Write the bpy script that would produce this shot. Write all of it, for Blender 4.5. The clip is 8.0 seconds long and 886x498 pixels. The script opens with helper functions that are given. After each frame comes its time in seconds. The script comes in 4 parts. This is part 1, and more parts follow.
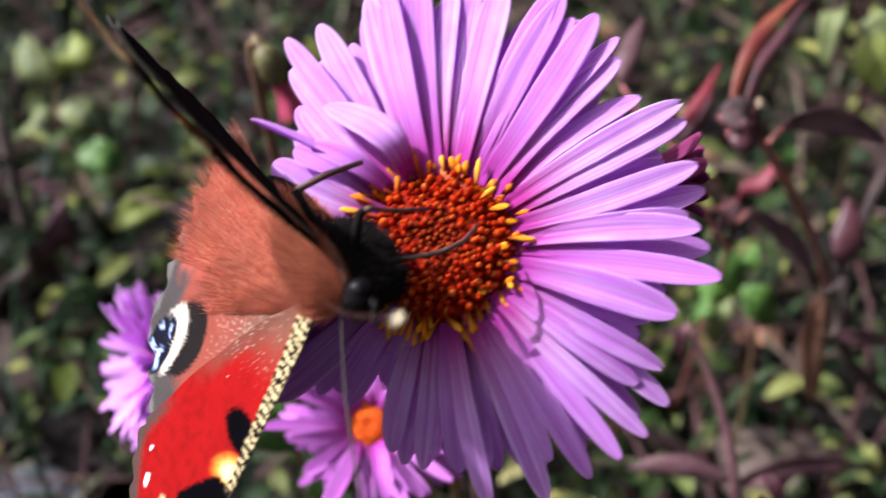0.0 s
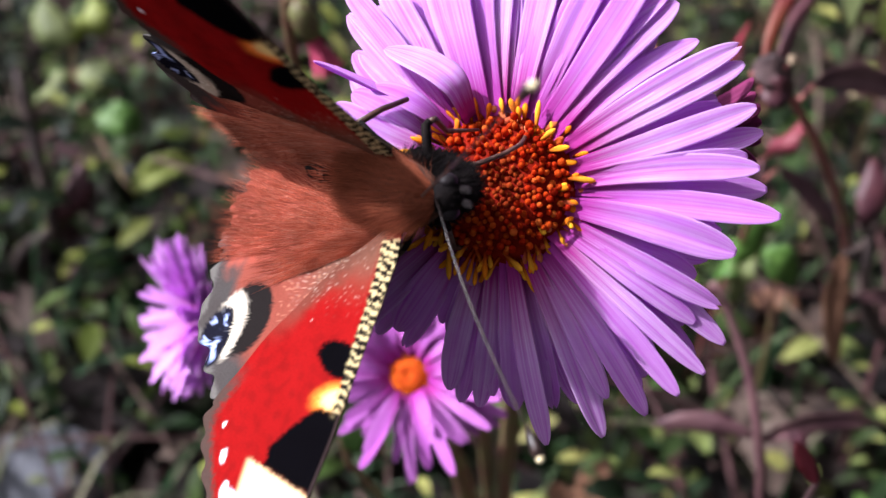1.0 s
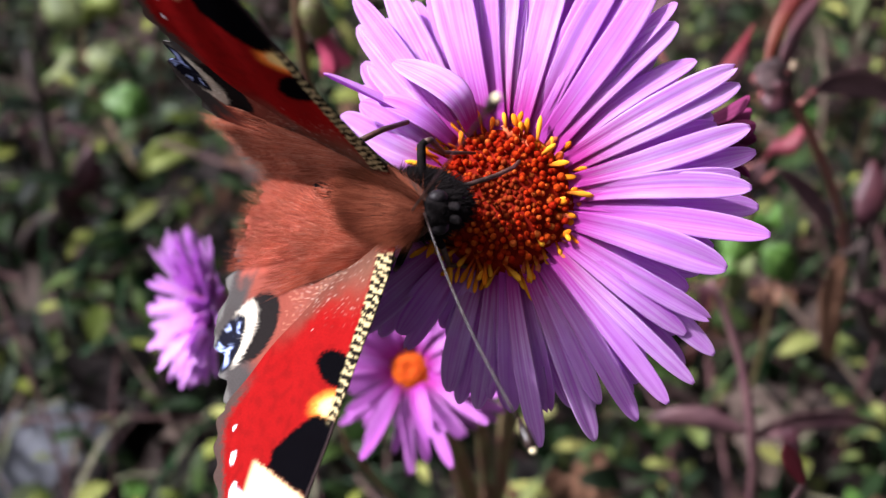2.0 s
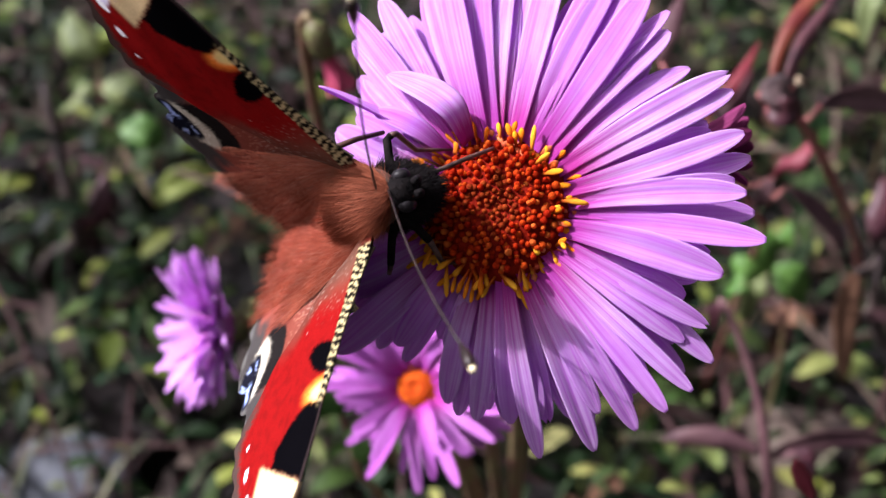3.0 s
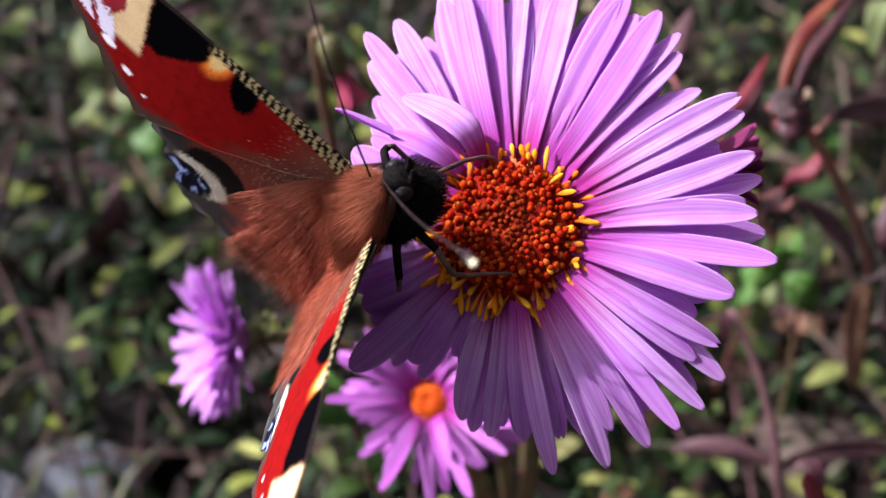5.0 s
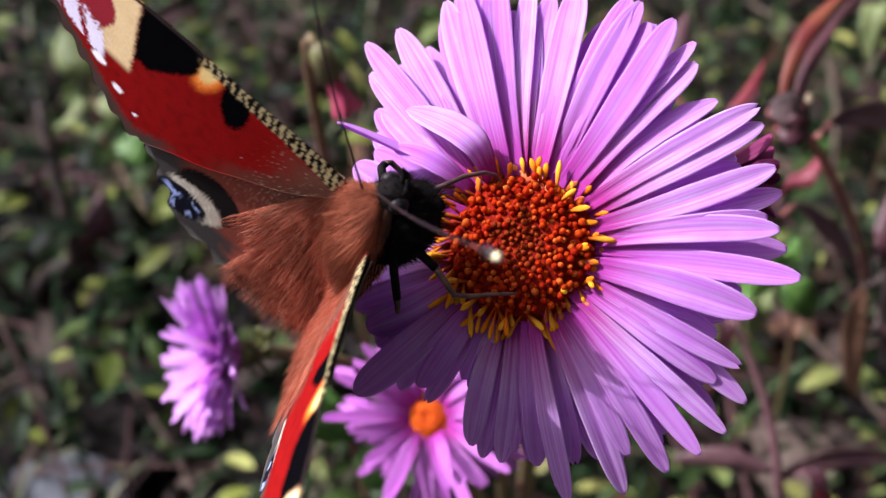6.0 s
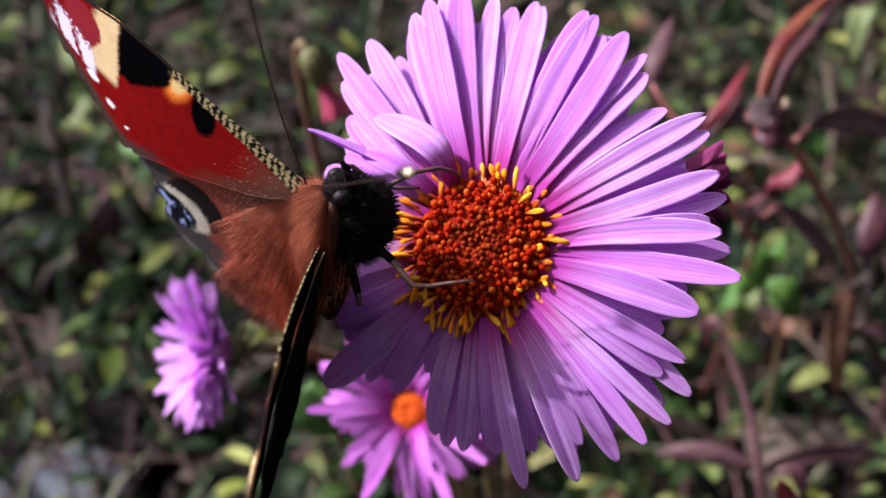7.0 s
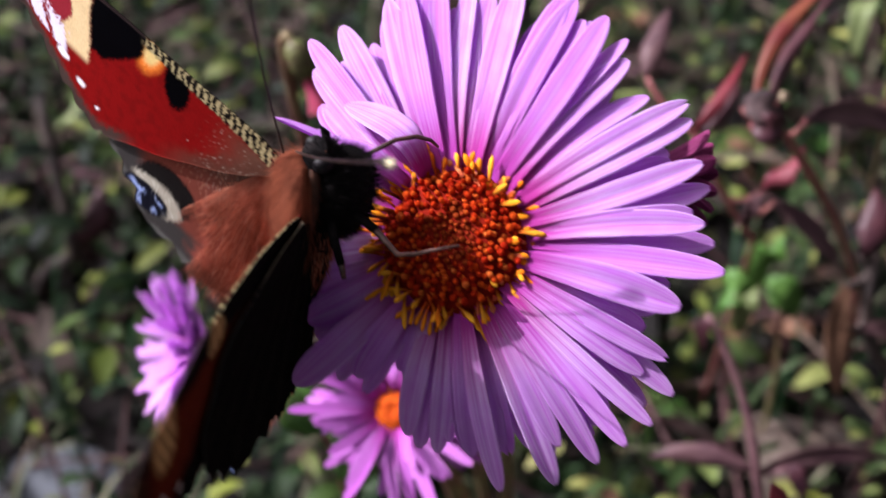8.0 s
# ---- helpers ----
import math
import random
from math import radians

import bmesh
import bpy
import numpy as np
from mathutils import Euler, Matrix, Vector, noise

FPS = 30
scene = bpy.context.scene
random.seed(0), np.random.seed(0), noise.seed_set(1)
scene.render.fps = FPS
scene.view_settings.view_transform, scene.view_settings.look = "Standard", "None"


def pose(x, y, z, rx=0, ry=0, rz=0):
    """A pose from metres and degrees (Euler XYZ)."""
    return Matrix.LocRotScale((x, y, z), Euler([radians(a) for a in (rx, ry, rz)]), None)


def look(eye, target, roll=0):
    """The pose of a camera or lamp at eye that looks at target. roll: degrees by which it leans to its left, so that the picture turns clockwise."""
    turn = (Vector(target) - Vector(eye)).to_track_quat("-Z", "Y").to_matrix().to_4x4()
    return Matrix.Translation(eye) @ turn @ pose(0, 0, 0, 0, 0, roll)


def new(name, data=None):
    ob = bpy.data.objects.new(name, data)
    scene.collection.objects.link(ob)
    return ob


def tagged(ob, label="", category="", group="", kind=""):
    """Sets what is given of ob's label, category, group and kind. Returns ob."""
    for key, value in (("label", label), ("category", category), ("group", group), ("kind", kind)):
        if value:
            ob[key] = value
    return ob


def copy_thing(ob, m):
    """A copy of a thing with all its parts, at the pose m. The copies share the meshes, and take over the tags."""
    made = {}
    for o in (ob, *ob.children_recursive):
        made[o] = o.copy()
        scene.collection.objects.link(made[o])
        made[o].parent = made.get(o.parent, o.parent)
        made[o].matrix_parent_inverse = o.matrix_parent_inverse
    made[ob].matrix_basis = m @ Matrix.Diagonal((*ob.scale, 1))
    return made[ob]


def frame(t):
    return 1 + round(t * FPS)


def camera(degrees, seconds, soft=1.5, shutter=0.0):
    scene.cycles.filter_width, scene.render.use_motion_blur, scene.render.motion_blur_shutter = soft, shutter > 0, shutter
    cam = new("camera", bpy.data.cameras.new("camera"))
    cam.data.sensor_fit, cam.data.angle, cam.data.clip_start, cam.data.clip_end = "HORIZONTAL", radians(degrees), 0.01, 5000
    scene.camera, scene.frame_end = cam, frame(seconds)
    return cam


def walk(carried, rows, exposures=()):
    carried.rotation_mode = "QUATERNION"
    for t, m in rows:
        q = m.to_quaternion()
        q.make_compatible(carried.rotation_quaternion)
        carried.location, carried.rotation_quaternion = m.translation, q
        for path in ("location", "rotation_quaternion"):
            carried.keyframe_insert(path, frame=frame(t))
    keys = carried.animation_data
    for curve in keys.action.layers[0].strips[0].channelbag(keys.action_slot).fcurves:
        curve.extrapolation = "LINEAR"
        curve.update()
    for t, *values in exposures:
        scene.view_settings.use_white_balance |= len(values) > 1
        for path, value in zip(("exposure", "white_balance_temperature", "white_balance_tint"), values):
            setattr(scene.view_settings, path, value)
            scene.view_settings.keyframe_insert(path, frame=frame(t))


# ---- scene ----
cam = camera(50.0, 8.0, soft=1.35, shutter=0.25)
cam.data.dof.use_dof = True
cam.data.dof.focus_distance = 0.0900
cam.data.dof.aperture_fstop = 23.0
PATH = [
    (0.0, 0.0000, 0.0000, 0.3300, 40.00, -0.00, 0.00),
    (0.2, -0.0080, -0.0026, 0.3256, 41.43, -1.81, -1.00),
    (0.5, 0.0022, -0.0020, 0.3321, 38.64, 0.33, 0.62),
    (1.0, -0.0053, -0.0032, 0.3294, 38.25, 0.08, 0.26),
    (1.2, -0.0055, -0.0039, 0.3302, 37.82, -0.90, 1.46),
    (2.3, -0.0047, -0.0031, 0.3341, 37.12, 0.04, 1.45),
    (2.5, -0.0013, -0.0062, 0.3322, 38.28, 0.94, 2.05),
    (3.0, -0.0029, -0.0048, 0.3326, 38.94, 0.80, 1.52),
    (3.5, 0.0003, -0.0042, 0.3346, 38.64, 1.35, 1.88),
    (4.0, -0.0020, -0.0031, 0.3340, 39.00, 0.98, 2.11),
    (4.5, -0.0056, -0.0043, 0.3337, 39.22, 0.62, 1.76),
    (4.7, -0.0040, -0.0044, 0.3352, 39.02, 1.11, 1.84),
    (5.8, -0.0032, -0.0051, 0.3322, 40.07, 1.48, 1.25),
    (6.0, -0.0060, -0.0008, 0.3327, 39.30, 0.80, 0.77),
    (6.5, -0.0030, -0.0020, 0.3367, 38.95, 1.21, 0.92),
    (7.0, -0.0011, -0.0040, 0.3370, 39.18, 1.16, 1.37),
    (7.3, -0.0007, -0.0034, 0.3377, 39.05, 1.22, 1.48),
    (7.5, -0.0007, -0.0064, 0.3351, 39.81, 0.91, 1.86),
    (7.6, 0.0037, -0.0090, 0.3346, 39.57, 0.60, 3.79),
    (7.8, 0.0084, -0.0083, 0.3343, 39.69, 1.91, 3.97),
    (8.0, 0.0021, -0.0020, 0.3335, 39.20, 1.44, 1.63),
]
walk(cam, [(t, pose(x, y, z, a, b, c)) for t, x, y, z, a, b, c in PATH], [(0.0, 0.80, 6100, 17), (4.7, 0.80, 6100, 17), (5.8, 0.70, 6100, 17), (8.0, 0.70, 6100, 17)])

# ---- world, sun, exposure ----
SUN = Vector((-0.665, 0.22, 0.71)).normalized()
world = bpy.data.worlds.new("sky")
scene.world = world
world.use_nodes = True
sky = world.node_tree.nodes.new("ShaderNodeTexSky")
sky.sky_type, sky.sun_disc = "NISHITA", False
sky.air_density, sky.dust_density, sky.ozone_density = 0.3, 10.0, 0.0
sky.sun_elevation, sky.sun_rotation = math.asin(SUN.z), math.atan2(SUN.x, SUN.y)
background = world.node_tree.nodes["Background"]
background.inputs["Strength"].default_value = 0.098
haze = world.node_tree.nodes.new("ShaderNodeHueSaturation")
haze.inputs["Saturation"].default_value = 0.05
world.node_tree.links.new(sky.outputs[0], haze.inputs["Color"])
world.node_tree.links.new(haze.outputs[0], background.inputs[0])
sun = new("sun", bpy.data.lights.new("sun", "SUN"))
sun.data.energy, sun.data.angle, sun.data.color = 4.9, radians(0.53), (1.0, 0.97, 0.94)
sun.matrix_world = look(SUN * 3, (0, 0, 0))


# ---- materials ----
class Nodes:
    """A small writer of node materials."""

    def __init__(self, name, rough=0.6, spec=0.4, translucent=0.0):
        self.mat = bpy.data.materials.new(name)
        self.mat.use_nodes = True
        self.tree = self.mat.node_tree
        self.bsdf = self.tree.nodes["Principled BSDF"]
        self.bsdf.inputs["Roughness"].default_value = rough
        self.bsdf.inputs["Specular IOR Level"].default_value = spec
        self.glow = None
        if translucent:
            self.glow = self.add("ShaderNodeBsdfTranslucent")
            mix = self.add("ShaderNodeMixShader")
            mix.inputs[0].default_value = translucent
            self.link(self.bsdf.outputs[0], mix.inputs[1])
            self.link(self.glow.outputs[0], mix.inputs[2])
            self.link(mix.outputs[0], self.tree.nodes["Material Output"].inputs[0])

    def add(self, kind):
        return self.tree.nodes.new(kind)

    def link(self, a, b):
        self.tree.links.new(a, b)

    def plug(self, value, socket):
        if isinstance(value, (int, float)):
            socket.default_value = value
        elif isinstance(value, tuple):
            socket.default_value = (*value, 1.0) if len(value) == 3 else value
        else:
            self.link(value, socket)

    def noise(self, scale, detail=4.0, stretch=None, rough=0.55):
        n = self.add("ShaderNodeTexNoise")
        n.inputs["Scale"].default_value, n.inputs["Detail"].default_value, n.inputs["Roughness"].default_value = scale, detail, rough
        c = self.add("ShaderNodeTexCoord")
        v = c.outputs["Object"]
        if stretch:
            m = self.add("ShaderNodeMapping")
            m.inputs["Scale"].default_value = stretch
            self.link(v, m.inputs[0])
            v = m.outputs[0]
        self.link(v, n.inputs["Vector"])
        return n.outputs["Fac"]

    def attr(self, name, out="Fac"):
        a = self.add("ShaderNodeAttribute")
        a.attribute_name = name
        return a.outputs[out]

    def math(self, op, a, b=0.0):
        m = self.add("ShaderNodeMath")
        m.operation = op
        self.plug(a, m.inputs[0])
        self.plug(b, m.inputs[1])
        return m.outputs[0]

    def ramp(self, fac, stops):
        r = self.add("ShaderNodeValToRGB")
        e = r.color_ramp.elements
        while len(e) < len(stops):
            e.new(0.5)
        for el, (p, c) in zip(e, stops):
            el.position, el.color = p, (*c, 1.0)
        self.plug(fac, r.inputs[0])
        return r.outputs[0]

    def mix(self, fac, a, b, mode="MIX"):
        m = self.add("ShaderNodeMix")
        m.data_type, m.blend_type = "RGBA", mode
        self.plug(fac, m.inputs[0])
        self.plug(a, m.inputs[6])
        self.plug(b, m.inputs[7])
        return m.outputs[2]

    def color(self, c):
        self.plug(c, self.bsdf.inputs["Base Color"])
        if self.glow:
            self.plug(c, self.glow.inputs["Color"])
        return self

    def bump(self, height, distance, strength=1.0):
        b = self.add("ShaderNodeBump")
        b.inputs["Distance"].default_value, b.inputs["Strength"].default_value = distance, strength
        self.link(height, b.inputs["Height"])
        self.link(b.outputs[0], self.bsdf.inputs["Normal"])
        return self

    def island(self):
        return self.add("ShaderNodeNewGeometry").outputs["Random Per Island"]

    def each(self):
        return self.add("ShaderNodeObjectInfo").outputs["Random"]


def petal_material(name, base, pale, deep, translucent=0.35):
    m = Nodes(name, 0.62, 0.05, translucent)
    across, along = m.attr("across"), m.attr("along")
    lines = m.math("ADD", m.math("SINE", m.math("MULTIPLY", across, 7.5)), m.math("MULTIPLY", m.math("SINE", m.math("MULTIPLY", across, 17.0)), 0.5))
    way = m.add("ShaderNodeCombineXYZ")
    m.plug(m.math("MULTIPLY", along, 0.7), way.inputs[0])
    m.plug(m.math("MULTIPLY", across, 3.0), way.inputs[1])
    m.plug(m.math("MULTIPLY", m.each(), 40.0), way.inputs[2])
    fibres = m.add("ShaderNodeTexNoise")
    fibres.inputs["Scale"].default_value, fibres.inputs["Detail"].default_value = 1.6, 4.0
    m.link(way.outputs[0], fibres.inputs["Vector"])
    grain = fibres.outputs["Fac"]
    blotch = m.noise(150, 3)
    streak = m.math("ADD", m.math("MULTIPLY", lines, 0.022), m.math("ADD", m.math("MULTIPLY", grain, 0.72), m.math("MULTIPLY", blotch, 0.28)))
    c = m.mix(m.ramp(streak, [(0.24, (0, 0, 0)), (0.78, (1, 1, 1))]), base, pale)
    c = m.mix(m.math("MULTIPLY", m.ramp(m.math("ABSOLUTE", across), [(0.72, (0, 0, 0)), (1.0, (1, 1, 1))]), 0.4), c, pale)
    c = m.mix(m.ramp(m.math("ADD", along, m.math("MULTIPLY", m.math("SUBTRACT", grain, 0.5), 0.3)), [(0.0, (1, 1, 1)), (0.17, (0.95, 0.95, 0.95)), (0.31, (0.45, 0.45, 0.45)), (0.55, (0, 0, 0))]), c, deep)
    c = m.mix(m.math("MULTIPLY", m.each(), 0.45), c, base)
    m.color(c)
    # light that has passed through a petal is deeper in colour
    through_light = m.add("ShaderNodeGamma")
    through_light.inputs["Gamma"].default_value = 1.35
    m.plug(c, through_light.inputs["Color"])
    m.link(through_light.outputs[0], m.glow.inputs["Color"])
    return m.bump(streak, 0.00012, 0.7).mat


def leaf_material(name, stops, translucent=0.25, rough=0.6):
    m = Nodes(name, rough, 0.15, translucent)
    c = m.ramp(m.island(), stops)
    blotch = m.noise(120, 4)
    c = m.mix(m.ramp(blotch, [(0.35, (0, 0, 0)), (0.7, (1, 1, 1))]), c, m.mix(1.0, c, (0.45, 0.40, 0.38), "MULTIPLY"))
    m.color(c)
    return m.bump(m.noise(700, 3), 0.0003, 0.5).mat


def plain_material(name, a, b, scale, rough=0.6, bump=0.0002, spec=0.3, translucent=0.0, stretch=None):
    m = Nodes(name, rough, spec, translucent)
    n = m.noise(scale, 5, stretch)
    m.color(m.mix(m.ramp(n, [(0.35, (0, 0, 0)), (0.68, (1, 1, 1))]), a, b))
    return m.bump(n, bump, 0.7).mat


PETAL = petal_material("violet petal", (0.59, 0.12, 0.70), (0.88, 0.73, 0.96), (0.50, 0.03, 0.30), 0.56)
PETAL_FAR = petal_material("lilac petal", (0.70, 0.29, 0.78), (0.88, 0.62, 0.92), (0.58, 0.10, 0.46), 0.5)
# pinker lilac of the lower aster, dimmed in colour for the shade it stands in
PETAL_LOW = petal_material("shade-dimmed pinkish lilac petal", (0.44, 0.075, 0.47), (0.66, 0.30, 0.70), (0.38, 0.03, 0.27), 0.3)
PETAL_BUD = petal_material("wine red petal", (0.11, 0.01, 0.05), (0.22, 0.04, 0.12), (0.05, 0.006, 0.02), 0.15)
PETAL_PINK = petal_material("pink petal", (0.40, 0.05, 0.11), (0.50, 0.10, 0.17), (0.25, 0.04, 0.06), 0.2)
DISC = plain_material("disc flesh", (0.13, 0.005, 0.002), (0.24, 0.012, 0.003), 900, 0.8, spec=0.05)
DISC_LOW = plain_material("orange disc flesh", (0.34, 0.035, 0.005), (0.48, 0.085, 0.008), 900, 0.8, spec=0.05)


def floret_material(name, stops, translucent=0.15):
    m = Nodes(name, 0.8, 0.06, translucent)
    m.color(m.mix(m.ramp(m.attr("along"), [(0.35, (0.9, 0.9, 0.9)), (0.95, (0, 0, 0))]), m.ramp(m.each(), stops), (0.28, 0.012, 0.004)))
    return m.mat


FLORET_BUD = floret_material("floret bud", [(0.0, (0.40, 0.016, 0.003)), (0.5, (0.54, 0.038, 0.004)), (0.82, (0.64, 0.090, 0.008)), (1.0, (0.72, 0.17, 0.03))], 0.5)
# buds of the sunken disc centre, its shade put into their colour
FLORET_CORE = floret_material("shade-dark floret bud", [(0.0, (0.20, 0.018, 0.004)), (1.0, (0.34, 0.05, 0.008))], 0.3)
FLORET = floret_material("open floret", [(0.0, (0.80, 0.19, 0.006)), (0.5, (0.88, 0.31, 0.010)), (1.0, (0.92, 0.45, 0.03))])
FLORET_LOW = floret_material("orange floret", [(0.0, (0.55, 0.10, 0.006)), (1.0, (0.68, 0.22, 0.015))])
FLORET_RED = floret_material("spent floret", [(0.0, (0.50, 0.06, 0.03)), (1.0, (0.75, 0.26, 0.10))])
BRACT = plain_material("bract", (0.08, 0.05, 0.03), (0.12, 0.14, 0.04), 600, 0.6)
STEM = plain_material("stem", (0.16, 0.05, 0.05), (0.16, 0.15, 0.06), 260, 0.6, stretch=(1, 1, 0.15))
STEM_RED = plain_material("red stem", (0.20, 0.045, 0.06), (0.26, 0.10, 0.08), 300, 0.5, stretch=(1, 1, 0.2))
LEAF_WINE = plain_material("wine red leaf", (0.10, 0.008, 0.016), (0.17, 0.02, 0.03), 160, 0.5, translucent=0.2)
LEAF_ORANGE = plain_material("orange red leaf", (0.12, 0.018, 0.016), (0.18, 0.05, 0.024), 120, 0.5, translucent=0.25)
LEAF_DARK = plain_material("dark wine leaf", (0.035, 0.01, 0.017), (0.08, 0.024, 0.03), 160, 0.5, translucent=0.1)
LEAF_GREEN = plain_material("green leaf", (0.05, 0.125, 0.022), (0.10, 0.20, 0.04), 130, 0.5, translucent=0.3)
LEAF_MOSS = plain_material("dark green leaf", (0.016, 0.036, 0.013), (0.042, 0.068, 0.024), 130, 0.55, translucent=0.25)
LEAF_PALE = plain_material("pale green leaf", (0.12, 0.15, 0.055), (0.21, 0.24, 0.10), 110, 0.55, translucent=0.3)
PALE_DRY = plain_material("pale dry bract", (0.17, 0.12, 0.08), (0.26, 0.19, 0.13), 320, 0.8)
LEAF_PURPLE = plain_material("dull purple leaf", (0.055, 0.022, 0.03), (0.12, 0.06, 0.065), 140, 0.55, translucent=0.2)
LEAF_PINK = plain_material("pinkish red leaf", (0.17, 0.02, 0.04), (0.22, 0.05, 0.065), 140, 0.5, translucent=0.25)
LEAF_RUST = plain_material("rusty dry leaf", (0.09, 0.04, 0.022), (0.17, 0.085, 0.05), 120, 0.8)
LEAF_LIME = plain_material("yellow green leaf", (0.16, 0.20, 0.04), (0.25, 0.29, 0.07), 110, 0.55, translucent=0.3)
STEM_PURPLE = plain_material("purple stem", (0.10, 0.042, 0.055), (0.16, 0.085, 0.085), 260, 0.6, stretch=(1, 1, 0.15))
STEM_DARK = plain_material("dead stem", (0.02, 0.014, 0.014), (0.06, 0.04, 0.035), 200, 0.85, stretch=(1, 1, 0.15))
NODE_BROWN = plain_material("dry brown", (0.025, 0.016, 0.018), (0.085, 0.05, 0.05), 320, 0.8, 0.0006)
STONE = plain_material("grey stone", (0.055, 0.058, 0.07), (0.11, 0.115, 0.135), 140, 0.85, 0.0008)
# soil colour holds the deep shade between the plants, hence near black
SOIL = plain_material("soil", (0.004, 0.0037, 0.003), (0.013, 0.014, 0.008), 45, 0.95, 0.004)
GRASS = leaf_material("grass", [(0.0, (0.008, 0.03, 0.011)), (0.4, (0.024, 0.065, 0.022)), (0.65, (0.07, 0.10, 0.045)), (0.88, (0.22, 0.21, 0.14)), (1.0, (0.04, 0.065, 0.035))])
HERB = leaf_material("herb leaves", [(0.0, (0.008, 0.022, 0.007)), (0.35, (0.060, 0.098, 0.030)), (0.65, (0.15, 0.185, 0.055)), (0.9, (0.38, 0.39, 0.12)), (1.0, (0.32, 0.25, 0.19))])
HERB_DARK = leaf_material("dark herb leaves", [(0.0, (0.002, 0.006, 0.003)), (0.4, (0.015, 0.036, 0.008)), (0.7, (0.055, 0.088, 0.015)), (0.92, (0.22, 0.25, 0.045)), (1.0, (0.11, 0.13, 0.05))])
# brown and purple litter, its lower tones darkened as plant shade
LITTER = leaf_material("leaf litter", [(0.0, (0.004, 0.003, 0.003)), (0.45, (0.014, 0.010, 0.010)), (0.75, (0.045, 0.032, 0.028)), (0.93, (0.11, 0.082, 0.068)), (1.0, (0.07, 0.03, 0.04))], 0.1, 0.8)
TWIG = leaf_material("red brown stalks", [(0.0, (0.04, 0.018, 0.02)), (0.5, (0.075, 0.035, 0.037)), (0.8, (0.09, 0.06, 0.05)), (1.0, (0.15, 0.115, 0.085))], 0.0, 0.6)


def wing_material():
    m = Nodes("wing scales", 0.5, 0.22)
    scales = m.noise(5200, 2, (1.0, 0.45, 1.0))
    worn = m.noise(420, 4)
    c = m.attr("pattern", "Color")
    c = m.mix(m.math("MULTIPLY", m.ramp(scales, [(0.35, (0, 0, 0)), (0.75, (1, 1, 1))]), 0.22), c, m.mix(1.0, c, (0.45, 0.42, 0.42), "MULTIPLY"))
    c = m.mix(m.math("MULTIPLY", m.ramp(worn, [(0.45, (0, 0, 0)), (0.8, (1, 1, 1))]), 0.5), c, m.mix(1.0, c, (0.8, 0.72, 0.7), "MULTIPLY"))
    m.color(c)
    m.bsdf.inputs["Specular IOR Level"].default_value = 0.0
    return m.bump(scales, 0.00002, 0.5).mat


WING = wing_material()
FUR_DARK = plain_material("black fur", (0.004, 0.0035, 0.004), (0.012, 0.009, 0.009), 1500, 0.9, spec=0.06)
FUR_SKIN = plain_material("brown fur ground", (0.03, 0.013, 0.008), (0.09, 0.030, 0.016), 900, 0.8)
FUR = leaf_material("russet fur", [(0.0, (0.28, 0.066, 0.036)), (0.35, (0.58, 0.145, 0.078)), (0.8, (0.73, 0.25, 0.15)), (1.0, (0.78, 0.42, 0.31))], 0.4, 0.8)
FUR_BROWN = leaf_material("brown fur", [(0.0, (0.15, 0.038, 0.019)), (0.5, (0.32, 0.082, 0.040)), (1.0, (0.50, 0.16, 0.085))], 0.35, 0.8)
CHITIN = plain_material("dark chitin", (0.008, 0.005, 0.005), (0.03, 0.016, 0.014), 1800, 0.35, 0.00005)
LEG = plain_material("brown leg", (0.03, 0.015, 0.013), (0.12, 0.055, 0.042), 900, 0.45, 0.00005)
PALE_TIP = plain_material("cream tip", (0.75, 0.62, 0.38), (0.85, 0.75, 0.5), 900, 0.5)
EYE = plain_material("compound eye", (0.006, 0.005, 0.006), (0.02, 0.016, 0.018), 2600, 0.45, 0.00004, 0.12)


# ---- mesh helpers ----
def mesh_of(name, verts, faces, material, smooth=True, attrs=None):
    me = bpy.data.meshes.new(name)
    me.from_pydata([tuple(v) for v in verts], [], faces)
    me.materials.append(material)
    if smooth:
        me.polygons.foreach_set("use_smooth", [True] * len(me.polygons))
    for key, values in (attrs or {}).items():
        values = np.asarray(values, dtype=np.float32)
        if values.ndim == 1:
            me.attributes.new(key, "FLOAT", "POINT").data.foreach_set("value", values)
        else:
            me.attributes.new(key, "FLOAT_COLOR", "POINT").data.foreach_set("color", values.ravel())
    me.update()
    return me


def child(name, me, parent, m=None, label=""):
    ob = new(name, me)
    ob.parent = parent
    if m is not None:
        ob.matrix_basis = m
    return tagged(ob, label)


def tube(points, radii, sides=8, caps=True):
    """A round tube through the points, with one radius a point."""
    pts = [Vector(p) for p in points]
    verts, faces, up = [], [], None
    for i, p in enumerate(pts):
        d = (pts[min(i + 1, len(pts) - 1)] - pts[max(i - 1, 0)]).normalized()
        if up is None:
            up = d.orthogonal().normalized()
        up = (up - d * up.dot(d)).normalized()
        side = d.cross(up)
        for k in range(sides):
            a = 2 * math.pi * k / sides
            verts.append(p + (up * math.cos(a) + side * math.sin(a)) * radii[i])
    for i in range(len(pts) - 1):
        for k in range(sides):
            a, b = i * sides + k, i * sides + (k + 1) % sides
            faces.append((a, b, b + sides, a + sides))
    if caps:
        faces.append(tuple(reversed(range(sides))))
        faces.append(tuple(range((len(pts) - 1) * sides, len(pts) * sides)))
    return verts, faces


def bezier(a, b, c, n):
    a, b, c = Vector(a), Vector(b), Vector(c)
    return [a * (1 - t) ** 2 + b * 2 * t * (1 - t) + c * t * t for t in (i / (n - 1) for i in range(n))]


